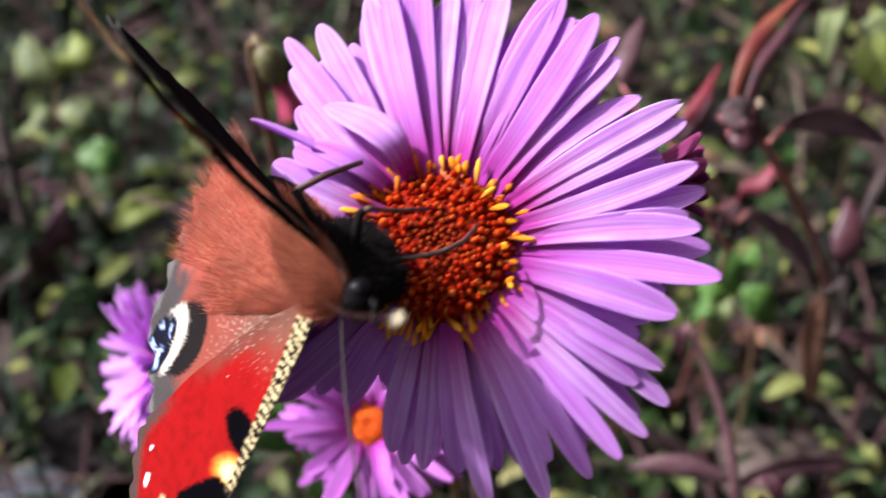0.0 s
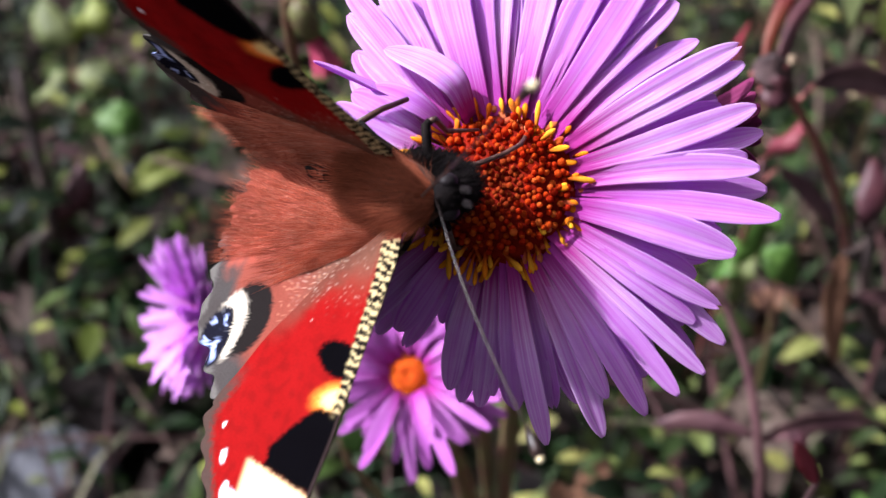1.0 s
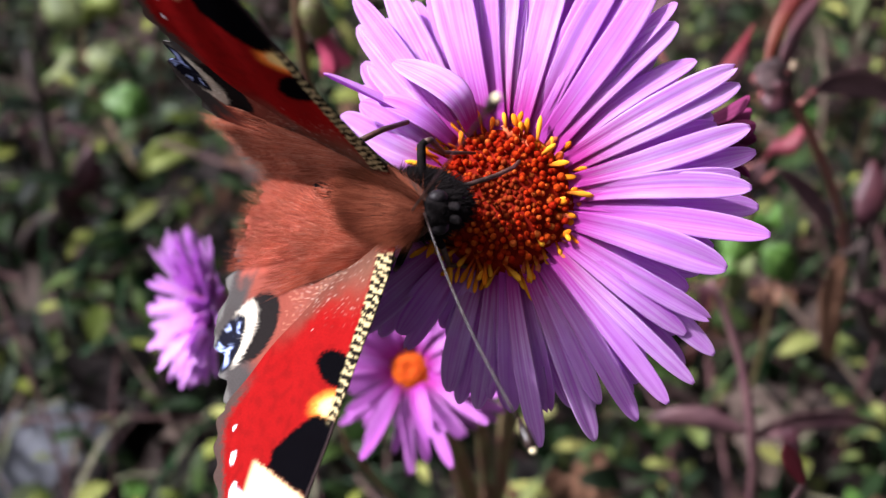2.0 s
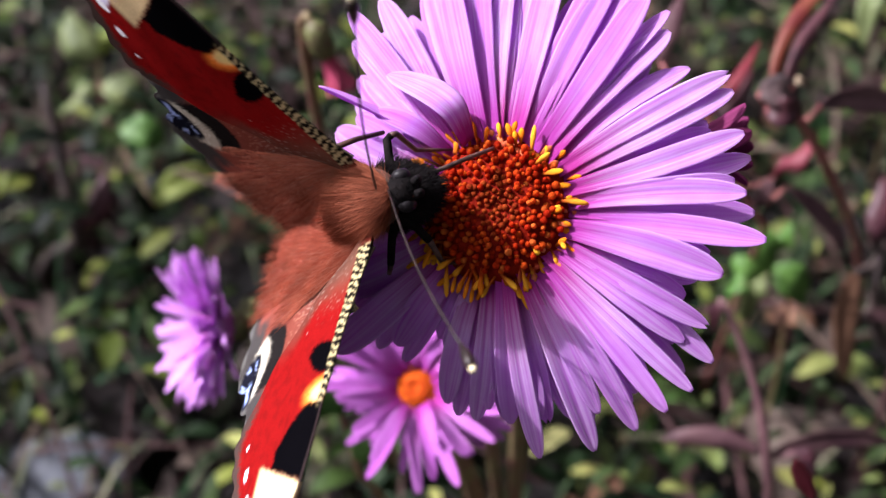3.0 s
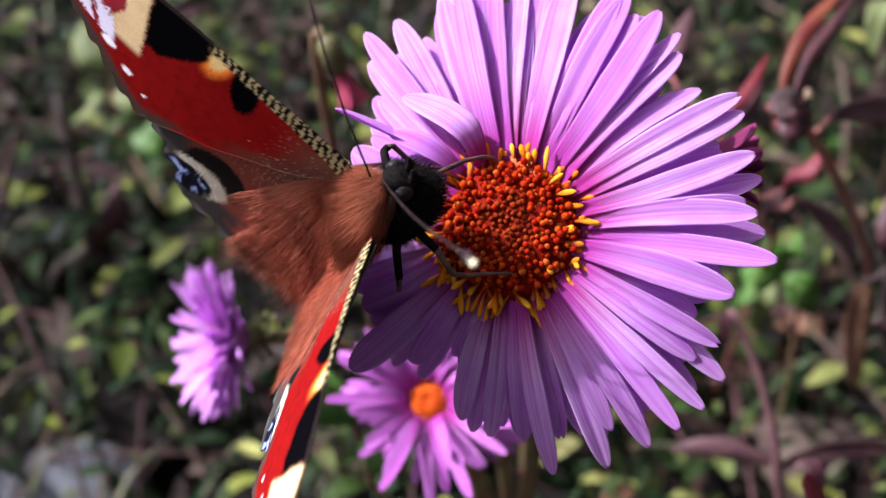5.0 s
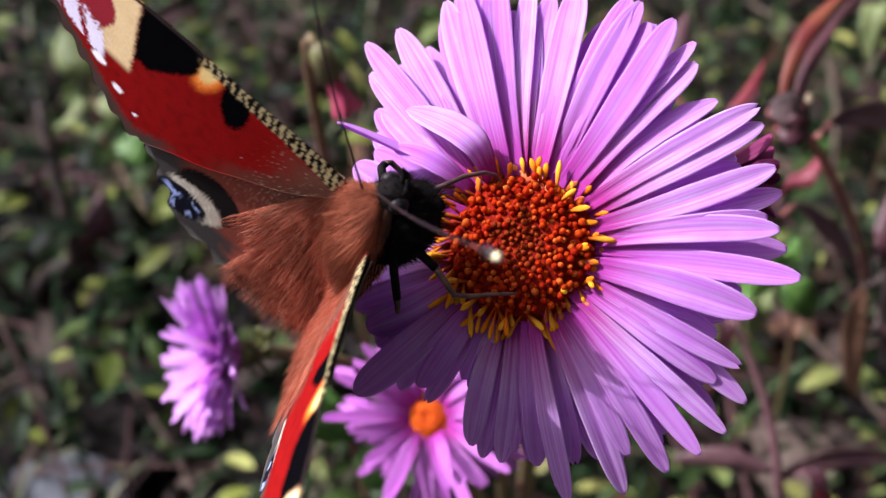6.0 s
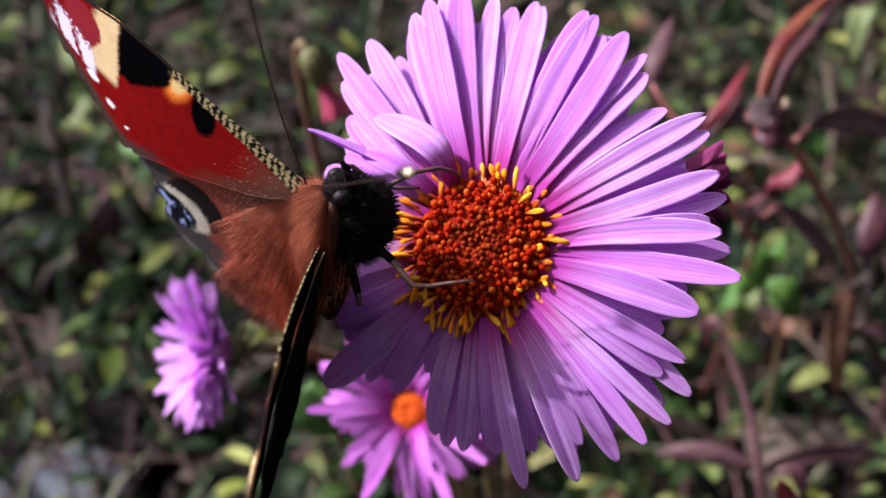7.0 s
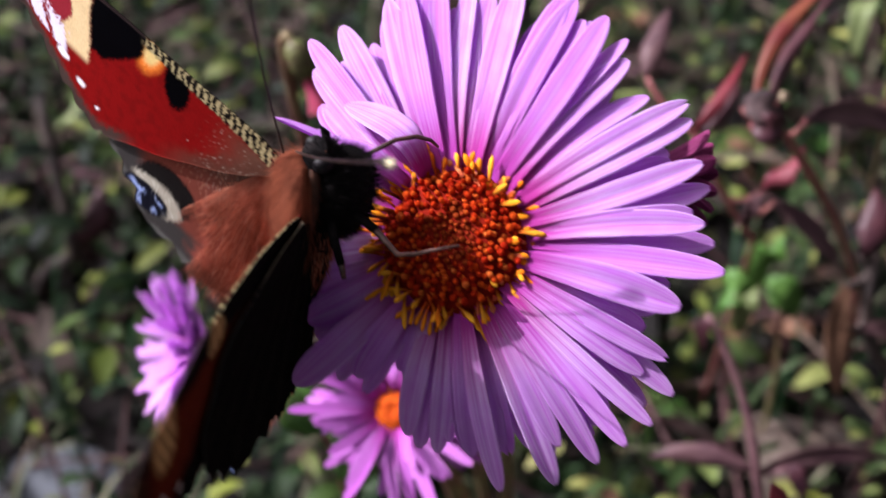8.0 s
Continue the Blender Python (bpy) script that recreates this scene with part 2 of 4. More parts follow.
def tube_mesh(name, points, radii, material, sides=8):
    v, f = tube(points, radii, sides)
    return mesh_of(name, v, f, material)


def ball(name, size, material, rings=10, sides=14, jitter=0.0, seed=0):
    """An egg with radii size, its surface a little uneven."""
    rnd = random.Random(seed)
    verts, faces = [(0, 0, size[2])], []
    for i in range(1, rings):
        a = math.pi * i / rings
        for k in range(sides):
            b = 2 * math.pi * k / sides
            r = 1 + rnd.uniform(-jitter, jitter)
            verts.append((size[0] * math.sin(a) * math.cos(b) * r, size[1] * math.sin(a) * math.sin(b) * r, size[2] * math.cos(a) * r))
    verts.append((0, 0, -size[2]))
    for k in range(sides):
        faces.append((0, 1 + k, 1 + (k + 1) % sides))
        last = 1 + (rings - 2) * sides
        faces.append((len(verts) - 1, last + (k + 1) % sides, last + k))
    for i in range(rings - 2):
        for k in range(sides):
            a, b = 1 + i * sides + k, 1 + i * sides + (k + 1) % sides
            faces.append((a, a + sides, b + sides, b))
    return mesh_of(name, verts, faces, material)


def petal_mesh(name, length, width, material, lift=0.05, droop=0.02, twist=0.0, notch=0.0, curl=0.0, fold=0.16, seed=0):
    """A strap petal along +X, grooved along its length, with a rounded tip and real thickness."""
    rnd = random.Random(seed)
    n, across = 20, 13
    wob = [rnd.uniform(-0.03, 0.03) for _ in range(4)]
    top, bottom, along, ac = [], [], [], []
    for i in range(n):
        s = 1 - (1 - i / (n - 1)) ** 1.5
        half = width / 2 * (0.46 + 0.54 * min(1.0, s / 0.55) ** 0.9)
        if s > 0.66:
            half *= max(0.03, 1 - ((s - 0.66) / 0.34) ** 2.7) ** 0.5
        bend = wob[0] * math.sin(3 * s) + wob[1] * s * s
        for j in range(across):
            t = j / (across - 1) * 2 - 1
            x = s * length
            if notch and s > 0.9:
                x -= length * notch * (1 - abs(t)) * (s - 0.9) * 0.25
            y = t * half + bend * length
            z = length * (lift * math.sin(math.pi * s) - droop * s * s) + curl * length * max(0.0, s - 0.35) ** 2
            z += half * fold * (t * t * 1.2 - 0.22 * math.cos(t * 6.6)) + twist * t * half * s
            top.append((x, y, z))
            bottom.append((x, y, z - 0.00013))
            along.append(s)
            ac.append(t)
    verts, faces, off = top + bottom, [], n * across
    for i in range(n - 1):
        for j in range(across - 1):
            a = i * across + j
            faces.append((a, a + across, a + across + 1, a + 1))
            faces.append((off + a, off + a + 1, off + a + across + 1, off + a + across))
    rim = [j for j in range(across)] + [i * across + across - 1 for i in range(1, n)]
    rim += [(n - 1) * across + j for j in range(across - 2, -1, -1)] + [i * across for i in range(n - 2, 0, -1)]
    for a, b in zip(rim, rim[1:] + rim[:1]):
        faces.append((a, b, off + b, off + a))
    return mesh_of(name, verts, faces, material, attrs={"along": along * 2, "across": ac * 2})


def floret_mesh(name, length, radius, material, bend, flare=1.15, bead=False):
    """A small tube flower; a bead is a closed one with a round head."""
    steps = (0, 0.3, 0.5, 0.68, 0.86, 0.96, 1.0) if bead else (0, 0.25, 0.5, 0.75, 0.92, 1.0)
    swell = (0.5, 0.6, 0.9, flare, flare * 0.95, flare * 0.62, 0.12) if bead else (0.62, 0.7, 0.85, flare, flare * 0.8, 0.25)
    sides = 8 if bead else 6
    v, f = tube([(bend * length * s * s, 0, length * s) for s in steps], [radius * r for r in swell], sides)
    return mesh_of(name, v, f, material, attrs={"along": [steps[i // sides] for i in range(len(v))]})


def facing(place, normal, turn=0):
    """A pose whose Z points along normal and whose Y stays as upright as it can."""
    z = Vector(normal).normalized()
    x = Vector((0, 0.766, 0.643)).cross(z).normalized()
    y = z.cross(x)
    m = Matrix((x, y, z)).transposed().to_4x4()
    return Matrix.Translation(place) @ m @ pose(0, 0, 0, 0, 0, turn)


def rng(seed):
    return random.Random(seed)


# ---- ground ----
def ground():
    n, verts, faces = 96, [], []
    ticks = []
    for i in range(n + 1):
        u = i / n * 2 - 1
        ticks.append(math.copysign(abs(u) ** 3.2 * 80 + abs(u) * 1.1, u))
    for y in ticks:
        for x in ticks:
            near = math.exp(-(x * x + y * y) / 6)
            h = noise.noise(Vector((x * 9, y * 9, 3.1))) * 0.012 + noise.noise(Vector((x * 2, y * 2, 7.0))) * 0.02
            verts.append((x, y + 0.3, h * near - 0.012))
    for i in range(n):
        for j in range(n):
            a = i * (n + 1) + j
            faces.append((a, a + 1, a + n + 2, a + n + 1))
    ob = new("ground", mesh_of("ground", verts, faces, SOIL))
    return tagged(ob, "crumbly soil, coloured near black for plant shade, under autumn weeds and leaf litter", "ground", kind="structure")


ground()


def scatter(name, label, category, material, count, make, seed, area=((-0.55, 0.65), (-0.12, 0.95)), clumps=0.0):
    """Many small leaves or stalks, joined as one stuff, in tufts if clumps is set."""
    r, verts, faces = rng(seed), [], []
    for _ in range(count):
        x, y = r.uniform(*area[0]) + r.gauss(0, 0.03), r.uniform(*area[1]) + r.gauss(0, 0.03)
        if r.random() < 0.25:
            x, y = r.gauss(0.05, 0.75), r.gauss(0.45, 0.75)
        if clumps and noise.noise(Vector((x * 30, y * 30, seed))) < r.uniform(-0.25, clumps):
            continue
        v, f = make(r, x, y)
        base = len(verts)
        verts += v
        faces += [tuple(base + k for k in q) for q in f]
    ob = new(name, mesh_of(name, verts, faces, material))
    return tagged(ob, label, category, kind="stuff")


def blade(root, tip, sag, width, side, n=5, shape="blade"):
    """A bent strap leaf from root to tip."""
    root, tip = Vector(root), Vector(tip)
    mid = (root + tip) / 2 + Vector((0, 0, sag))
    pts = bezier(root, mid, tip, n)
    side = Vector(side).normalized()
    verts, faces = [], []
    for i, p in enumerate(pts):
        s = i / (n - 1)
        w = width / 2 * ((1 - s) ** 0.6 if shape == "blade" else math.sin(math.pi * min(0.97, 0.04 + 0.95 * s)) ** 0.75)
        d = (pts[min(i + 1, n - 1)] - pts[max(i - 1, 0)]).normalized()
        up = d.cross(side) * w * 0.35
        verts += [p - side * w + up, p, p + side * w + up]
    for i in range(n - 1):
        a = i * 3
        faces += [(a, a + 1, a + 4, a + 3), (a + 1, a + 2, a + 5, a + 4)]
    return verts, faces


def grass_blade(r, x, y):
    a, h = r.uniform(0, 2 * math.pi), r.uniform(0.02, 0.075)
    l = r.uniform(0.02, 0.08)
    return blade((x, y, -0.01), (x + l * math.cos(a), y + l * math.sin(a), h * r.uniform(0.2, 1)), h, r.uniform(0.0015, 0.0035), (-math.sin(a), math.cos(a), r.uniform(-0.5, 0.5)))


def herb_leaf(r, x, y):
    a, l = r.uniform(0, 2 * math.pi), r.uniform(0.005, 0.015)
    z = r.uniform(0.0, 1.0) ** 1.4 * 0.10
    return blade((x, y, z), (x + l * math.cos(a), y + l * math.sin(a), z + r.uniform(-0.5, 0.6) * l), r.uniform(0, 0.006), l * r.uniform(0.3, 0.6), (-math.sin(a), math.cos(a), r.uniform(-0.6, 0.6)), 5, "leaf")


def litter_leaf(r, x, y):
    a, l = r.uniform(0, 2 * math.pi), r.uniform(0.012, 0.04)
    z = r.uniform(0, 1) ** 2 * 0.05 - 0.006
    return blade((x, y, z), (x + l * math.cos(a), y + l * math.sin(a), z + r.uniform(-0.4, 0.4) * l), r.uniform(-0.003, 0.012), l * r.uniform(0.15, 0.5), (-math.sin(a), math.cos(a), r.uniform(-0.9, 0.9)), 5, "leaf")


def stalk(r, x, y):
    a, l = r.uniform(0, 2 * math.pi), r.uniform(0.05, 0.16)
    h = r.uniform(0.01, 0.09)
    pts = bezier((x, y, r.uniform(-0.01, 0.02)), (x + l * 0.4 * math.cos(a), y + l * 0.4 * math.sin(a), h), (x + l * math.cos(a + 0.3), y + l * math.sin(a + 0.3), h * r.uniform(0.3, 1.3)), 5)
    w = r.uniform(0.0006, 0.0016)
    return tube(pts, [w, w, w * 0.9, w * 0.8, w * 0.6], 5)


scatter("leaf_litter", "brown and purple fallen leaves, darkened for plant shade, lying over the soil", "leaf litter", LITTER, 8500, litter_leaf, 11)
scatter("herb_leaves", "small green and yellowish weed leaves close to the ground", "weeds", HERB, 12500, herb_leaf, 12, ((0.0, 0.65), (-0.12, 0.95)), 0.2)
scatter("dark_herb_leaves", "dark green weed leaves with a few yellowish ones", "weeds", HERB_DARK, 13500, herb_leaf, 15, ((-0.55, 0.0), (-0.12, 0.95)), 0.3)
scatter("grass", "thin green and straw coloured grass blades", "grass", GRASS, 6400, grass_blade, 13)
scatter("dry_stalks", "thin reddish brown dry stalks lying across the weeds", "stalks", TWIG, 1450, stalk, 14)


# ---- stems and leaves behind the flower ----
def herb_stem(points, radius, material, label, leaves=()):
    """A standing stalk with lance-shaped leaves: (root, middle, tip, width, side, material, label)."""
    line = []
    for a, b, c in zip(points[:-2:2], points[1:-1:2], points[2::2]):
        line += bezier(a, b, c, 9)[(1 if line else 0):]
    n = len(line)
    top = new("herb_stem", None)
    top.location = points[0]
    back = Matrix.Translation(-Vector(points[0]))
    child("stalk", tube_mesh("stalk", [back @ p for p in line], [radius * (1 - 0.45 * i / n) for i in range(n)], material, 8), top)
    for root, mid, tip, width, side, mat, text in leaves:
        child("leaf", leaf_mesh(back @ Vector(root), back @ Vector(mid), back @ Vector(tip), width, side, mat), top, None, text)
        near = min(line, key=lambda p: (p - Vector(root)).length)
        if (near - Vector(root)).length > 0.002:
            half = (near + Vector(root)) / 2 + Vector((0, 0, -0.004))
            child("leaf_stalk", tube_mesh("leaf_stalk", [back @ p for p in bezier(near, half, root, 6)], [radius * 0.5] * 6, material, 6), top)
    return tagged(top, label, "wild plant")


def leaf_mesh(root, mid, tip, width, side, mat):
    """A bent lance leaf, folded along its midrib, with thickness and a wavy edge."""
    n, across = 14, 5
    pts = bezier(root, mid, tip, n)
    side = Vector(side).normalized()
    top, low = [], []
    for i, p in enumerate(pts):
        s = i / (n - 1)
        d = (pts[min(i + 1, n - 1)] - pts[max(i - 1, 0)]).normalized()
        across_way = (side - d * side.dot(d)).normalized()
        up = d.cross(across_way)
        w = width / 2 * (math.sin(math.pi * min(0.985, 0.05 + 0.94 * s)) ** 0.8) * (1 + 0.06 * math.sin(19 * s))
        for j in range(across):
            t = j / (across - 1) * 2 - 1
            q = p + across_way * w * t + up * (w * 0.35 * t * t + 0.05 * w * math.sin(14 * s + 2 * t))
            top.append(q)
            low.append(q - up * 0.0003)
    faces, off = [], n * across
    for i in range(n - 1):
        for j in range(across - 1):
            a = i * across + j
            faces += [(a, a + 1, a + across + 1, a + across), (off + a, off + a + across, off + a + across + 1, off + a + 1)]
    rim = list(range(across)) + [i * across + across - 1 for i in range(1, n)] + [(n - 1) * across + j for j in range(across - 2, -1, -1)] + [i * across for i in range(n - 2, 0, -1)]
    for a, b in zip(rim, rim[1:] + rim[:1]):
        faces.append((b, a, off + a, off + b))
    return mesh_of("leaf", top + low, faces, mat)


# ---- low weeds ----
def weed(material, leaves, size, height, label, seed):
    """A small rosette: leaves on short stalks round a crown."""
    r = rng(seed)
    top = new("weed", None)
    for i in range(leaves):
        a = i * 2.4 + r.uniform(-0.3, 0.3)
        reach = size * r.uniform(0.6, 1.2)
        h = height * (0.3 + 0.7 * i / leaves)
        root = Vector((0.2 * reach * math.cos(a), 0.2 * reach * math.sin(a), h * 0.8))
        tip = Vector((reach * math.cos(a), reach * math.sin(a), h * r.uniform(0.5, 1.1)))
        mid = (root + tip) / 2 + Vector((0, 0, reach * r.uniform(0.15, 0.4)))
        child("leaf", leaf_mesh(root, mid, tip, reach * r.uniform(0.3, 0.5), (-math.sin(a), math.cos(a), r.uniform(-0.4, 0.4)), material), top)
        child("leaf_stalk", tube_mesh("leaf_stalk", bezier((0, 0, -0.012), (0, 0, h * 0.5), root, 6), [0.0007] * 6, STEM, 5), top)
    return tagged(top, label, "weed", "low weeds on the ground")


def weeds():
    r = rng(91)
    kinds = [weed(LEAF_GREEN, 9, 0.017, 0.05, "low weed with fresh green leaves on the soil", 1),
             weed(LEAF_MOSS, 11, 0.016, 0.06, "low weed with dull dark green leaves", 2),
             weed(LEAF_LIME, 8, 0.012, 0.055, "low weed with yellow-green leaves on the soil", 3),
             weed(LEAF_PURPLE, 8, 0.020, 0.06, "low weed with dull purple autumn leaves", 4),
             weed(LEAF_RUST, 7, 0.020, 0.04, "withered weed with rusty brown leaves", 5)]
    order = [1, 1, 0, 2, 3, 1, 4, 1, 1, 0, 3]
    for i in range(66):
        y = r.uniform(0.06, 0.62)
        x = r.uniform(-1, 1) * (0.10 + 0.34 * y)
        k = r.choice((3, 4, 2, 0)) if x > 0.03 and r.random() < 0.7 else order[i % 11]
        m = pose(x, y, r.uniform(-0.012, 0.0), r.uniform(-14, 14), r.uniform(-14, 14), r.uniform(0, 360))
        if i < 5:
            kinds[i].matrix_basis = m
        else:
            copy_thing(kinds[k], m)


weeds()


# ---- asters ----
# turn in degrees and length in millimetres of each petal
FRONT = [(2.5, 23.7), (8, 22.7), (14.8, 24.5), (26.9, 25.3), (32, 25.8), (44.6, 24.2), (50.3, 25.8), (56.2, 26.4), (60, 25.4), (64.2, 27), (69.6, 27.1), (76.8, 27.3),
         (81.3, 27.9), (91.8, 28.8), (94.6, 29.6), (99, 29.6), (104, 28.5), (107.5, 27.5), (119.9, 26.7), (122.6, 26.9), (127, 27.1), (132.3, 24.6), (138.3, 20.3), (152, 19.4),
         (220.5, 22.3), (279.9, 25.5), (291.9, 26.2), (301.5, 25.9), (311.6, 25.4), (316.5, 25.6), (326.3, 22.1), (332.6, 23.2), (342.3, 22.4), (351.1, 25.6)]
BACK = [(10.9, 24.7), (20, 22), (38, 23.3), (41, 22.2), (53, 23.9), (62, 26.6), (73, 25.7), (84, 26.9), (86.5, 24.1), (89, 27), (96.8, 27.6), (102, 27.5),
        (111, 25.9), (124.5, 23.6), (158, 18.8), (164, 17.1), (173, 17), (182, 17.4), (190, 18), (198, 18.4), (206, 18), (215.3, 17.9), (227, 19.5), (233, 17.6), (239, 18.8), (244, 14.5), (248.5, 15.2), (254.5, 20.6), (259, 21.9), (263.4, 22.2), (268, 20.4), (270.5, 21.8),
        (275, 22.1), (285, 22.4), (293, 23.4), (297, 22.6), (305.3, 23.2), (319.6, 24.5), (325.6, 25.5), (337, 20), (347, 20.9), (359.9, 24.7)]


FILL = [(5.6, 21.5), (11.8, 22), (17.5, 21), (23.5, 22.5), (29.4, 23.5), (35, 22), (47.5, 23), (58.2, 23.6), (67, 24.4), (79, 25.2), (88, 24.6), (93, 26), (100.6, 26.4), (106, 25.6), (109.5, 26.2), (114, 24.4),
        (117, 25.6), (130, 23.5), (135.4, 21.8), (141.5, 20.6), (146, 18.6), (150, 18.8), (155, 19), (282.5, 21.8), (289, 22.6), (308.5, 23), (314, 22.6), (323, 21.8), (329.4, 21.5), (340, 20.5), (354.6, 22.8)]


def disc_florets(head, radius, dome, buds, openers, seed, bud):
    r = rng(seed)
    verts, faces = [(0, 0, dome - 0.0007)], []
    rings, sides = 8, 28
    for i in range(1, rings + 1):
        s = i / rings
        for k in range(sides):
            a = 2 * math.pi * k / sides
            verts.append((radius * s * math.cos(a), radius * s * math.sin(a), dome * (1 - s ** 2.4) - (0.0004 if s > 0.95 else 0) - 0.0006 * math.exp(-(s / 0.25) ** 2)))
    for k in range(sides):
        faces.append((0, 1 + k, 1 + (k + 1) % sides))
    for i in range(rings - 1):
        for k in range(sides):
            a, b = 1 + i * sides + k, 1 + i * sides + (k + 1) % sides
            faces.append((a, a + sides, b + sides, b))
    child("disc", mesh_of("disc", verts, faces, DISC if radius > 0.005 else DISC_LOW), head, None, "dark red domed flower disc" if radius > 0.005 else "orange domed flower disc")
    size = radius / 0.0072
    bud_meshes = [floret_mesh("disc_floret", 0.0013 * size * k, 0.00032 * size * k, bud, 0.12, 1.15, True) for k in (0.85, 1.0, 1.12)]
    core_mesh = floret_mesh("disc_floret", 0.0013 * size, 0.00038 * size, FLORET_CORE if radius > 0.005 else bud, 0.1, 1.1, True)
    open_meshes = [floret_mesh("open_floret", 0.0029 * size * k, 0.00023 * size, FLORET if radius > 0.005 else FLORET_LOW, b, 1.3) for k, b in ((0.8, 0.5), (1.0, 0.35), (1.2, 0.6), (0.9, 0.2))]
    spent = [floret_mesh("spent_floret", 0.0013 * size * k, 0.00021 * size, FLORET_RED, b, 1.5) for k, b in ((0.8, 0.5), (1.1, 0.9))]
    for i in range(buds):
        s = math.sqrt((i + 0.5) / buds) * 0.80
        a = i * 2.39996 + r.uniform(-0.08, 0.08)
        z = dome * (1 - s ** 2.4) - 0.0003 - 0.0006 * math.exp(-(s / 0.25) ** 2)
        m = Matrix.Translation((radius * s * math.cos(a), radius * s * math.sin(a), z - 0.0004)) @ pose(0, 0, 0, 0, 0, math.degrees(a)) @ pose(0, 0, 0, 0, -8 + 40 * s + r.uniform(-9, 9), 0)
        wide = (0.62 + 0.34 * s) * r.uniform(0.82, 1.12)
        child("disc_floret", core_mesh if s < r.uniform(0.24, 0.42) else bud_meshes[i % 3], head, m @ Matrix.Diagonal((wide, wide, (0.75 + 0.35 * s) * r.uniform(0.7, 1.25), 1)))
    for i in range(openers):
        a = i * 2.39996
        shady = math.cos(a - 0.35)
        s = r.uniform(0.78, 0.99) if shady < 0.2 else r.uniform(0.68, 0.98)
        z = dome * (1 - s ** 2.4) - 0.0002
        bright = shady < 0.2 or r.random() < 0.62
        me = open_meshes[i % 4] if bright and r.random() < 0.9 else spent[i % 2]
        lean = r.uniform(48, 86) if shady < 0.2 else r.uniform(0, 66)
        long = r.uniform(0.55, 1.05) if shady < 0.2 else r.uniform(0.32, 0.66)
        m = Matrix.Translation((radius * s * math.cos(a), radius * s * math.sin(a), z)) @ pose(0, 0, 0, 0, 0, math.degrees(a) + r.gauss(0, 24)) @ pose(0, 0, 0, 0, lean, r.uniform(-30, 30)) @ Matrix.Diagonal((r.uniform(0.85, 1.4), r.uniform(0.8, 1.1), long, 1))
        child("open_floret", me, head, m)


def open_cup(angle, layer):
    """Lift of a petal of the large flower: raised at its sunny side, drooping above and below."""
    c, s = math.cos(radians(angle)), math.sin(radians(angle))
    return (7 - 3 * layer) * max(0.0, c) - (7 if s > 0 else 14) * abs(s) ** 1.5 - 2 * layer - 16 * max(0.0, -c - 0.8)


def aster(place, normal, petals, disc, buds, openers, material, width, label, stem, seed, cup, bud=FLORET_BUD, stretch=1.0):
    r = rng(seed)
    head = new("aster_flower", None)
    head.matrix_basis = facing(place, normal)
    kinds = [petal_mesh("petal", 0.024, width * r.uniform(0.88, 1.12), material, r.uniform(0.02, 0.07), r.uniform(-0.02, 0.05), r.uniform(-0.25, 0.25), r.choice((0, 0, 1)), 0.0, r.uniform(0.08, 0.18), i) for i in range(9)]
    for layer, rows in enumerate(petals):
        for i, (angle, length) in enumerate(rows):
            k = length * 0.001 / 0.024 * stretch
            inner = disc * 0.72
            tilt = cup(angle, layer) + r.uniform(-3, 3)
            m = pose(0, 0, -0.0004 - 0.0007 * layer + 0.0004 * (i % 3), 0, 0, angle) @ pose(inner, 0, 0, r.uniform(-11, 11) - (13 if angle < 180 else -8) * math.sin(radians(angle)), -tilt, r.uniform(-1.2, 1.2))
            child("petal", kinds[(i * 4 + layer) % 9], head, m @ Matrix.Diagonal(((length * 0.001 * stretch - inner) / 0.024, r.uniform(0.86, 1.1) * min(1.0, k + 0.25) * (1.0 if disc < 0.007 else 1.25 if 148 < angle < 226 else 0.82 if 238 < angle < 335 else 1.0), min(1.0, k + 0.1), 1)))
    disc_florets(head, disc, disc * (0.36 if disc > 0.005 else 0.45), buds, openers, seed + 5, bud)
    cupm = ball("calyx", (disc * 0.8, disc * 0.8, disc * 0.75), BRACT, 8, 14, 0.05, seed)
    child("calyx", cupm, head, pose(0, 0, -disc * 0.72))
    bract = petal_mesh("bract", disc * 0.75, 0.0014, BRACT, 0.08, 0.0, 0, 0, 0.0, 0.2, 3)
    for i in range(18):
        child("bract", bract, head, pose(0, 0, -0.0058 + 0.001 * (i % 3), 0, 0, i * 20) @ pose(disc * 0.62, 0, 0, 0, 22, 0))
    inv = head.matrix_basis.inverted()
    pts = bezier(inv @ Vector(place) + Vector((0, 0, -disc)), inv @ (Vector(place) - Vector(normal).normalized() * 0.05), inv @ Vector(stem), 14)
    child("stem", tube_mesh("stem", pts, [0.0013 + 0.0009 * i / 13 for i in range(14)], STEM, 8), head)
    return tagged(head, label, "flower", "asters")


def small_rows(count, length, seed, jitter=2.5, turn=4):
    r = rng(seed)
    return [(360 * i / count + r.uniform(-turn, turn), length + r.uniform(-jitter, jitter)) for i in range(count)]


MAIN = aster((-0.0001, 0.0578, 0.2616), (-0.157, -0.524, 0.837), (FRONT, BACK, FILL), 0.0076, 340, 125, PETAL, 0.0029, "large violet aster with a red and yellow disc", (0.012, 0.115, -0.01), 21, open_cup)
child("petal", petal_mesh("curled_petal", 0.0125, 0.0019, PETAL, 0.05, -0.05, 0.5, 0, 0.15, 0.5, 40), MAIN, pose(0, 0, 0.0012, 0, 0, 136) @ pose(0.0092, 0, 0, 50, -12, 24), "narrow curled petal")
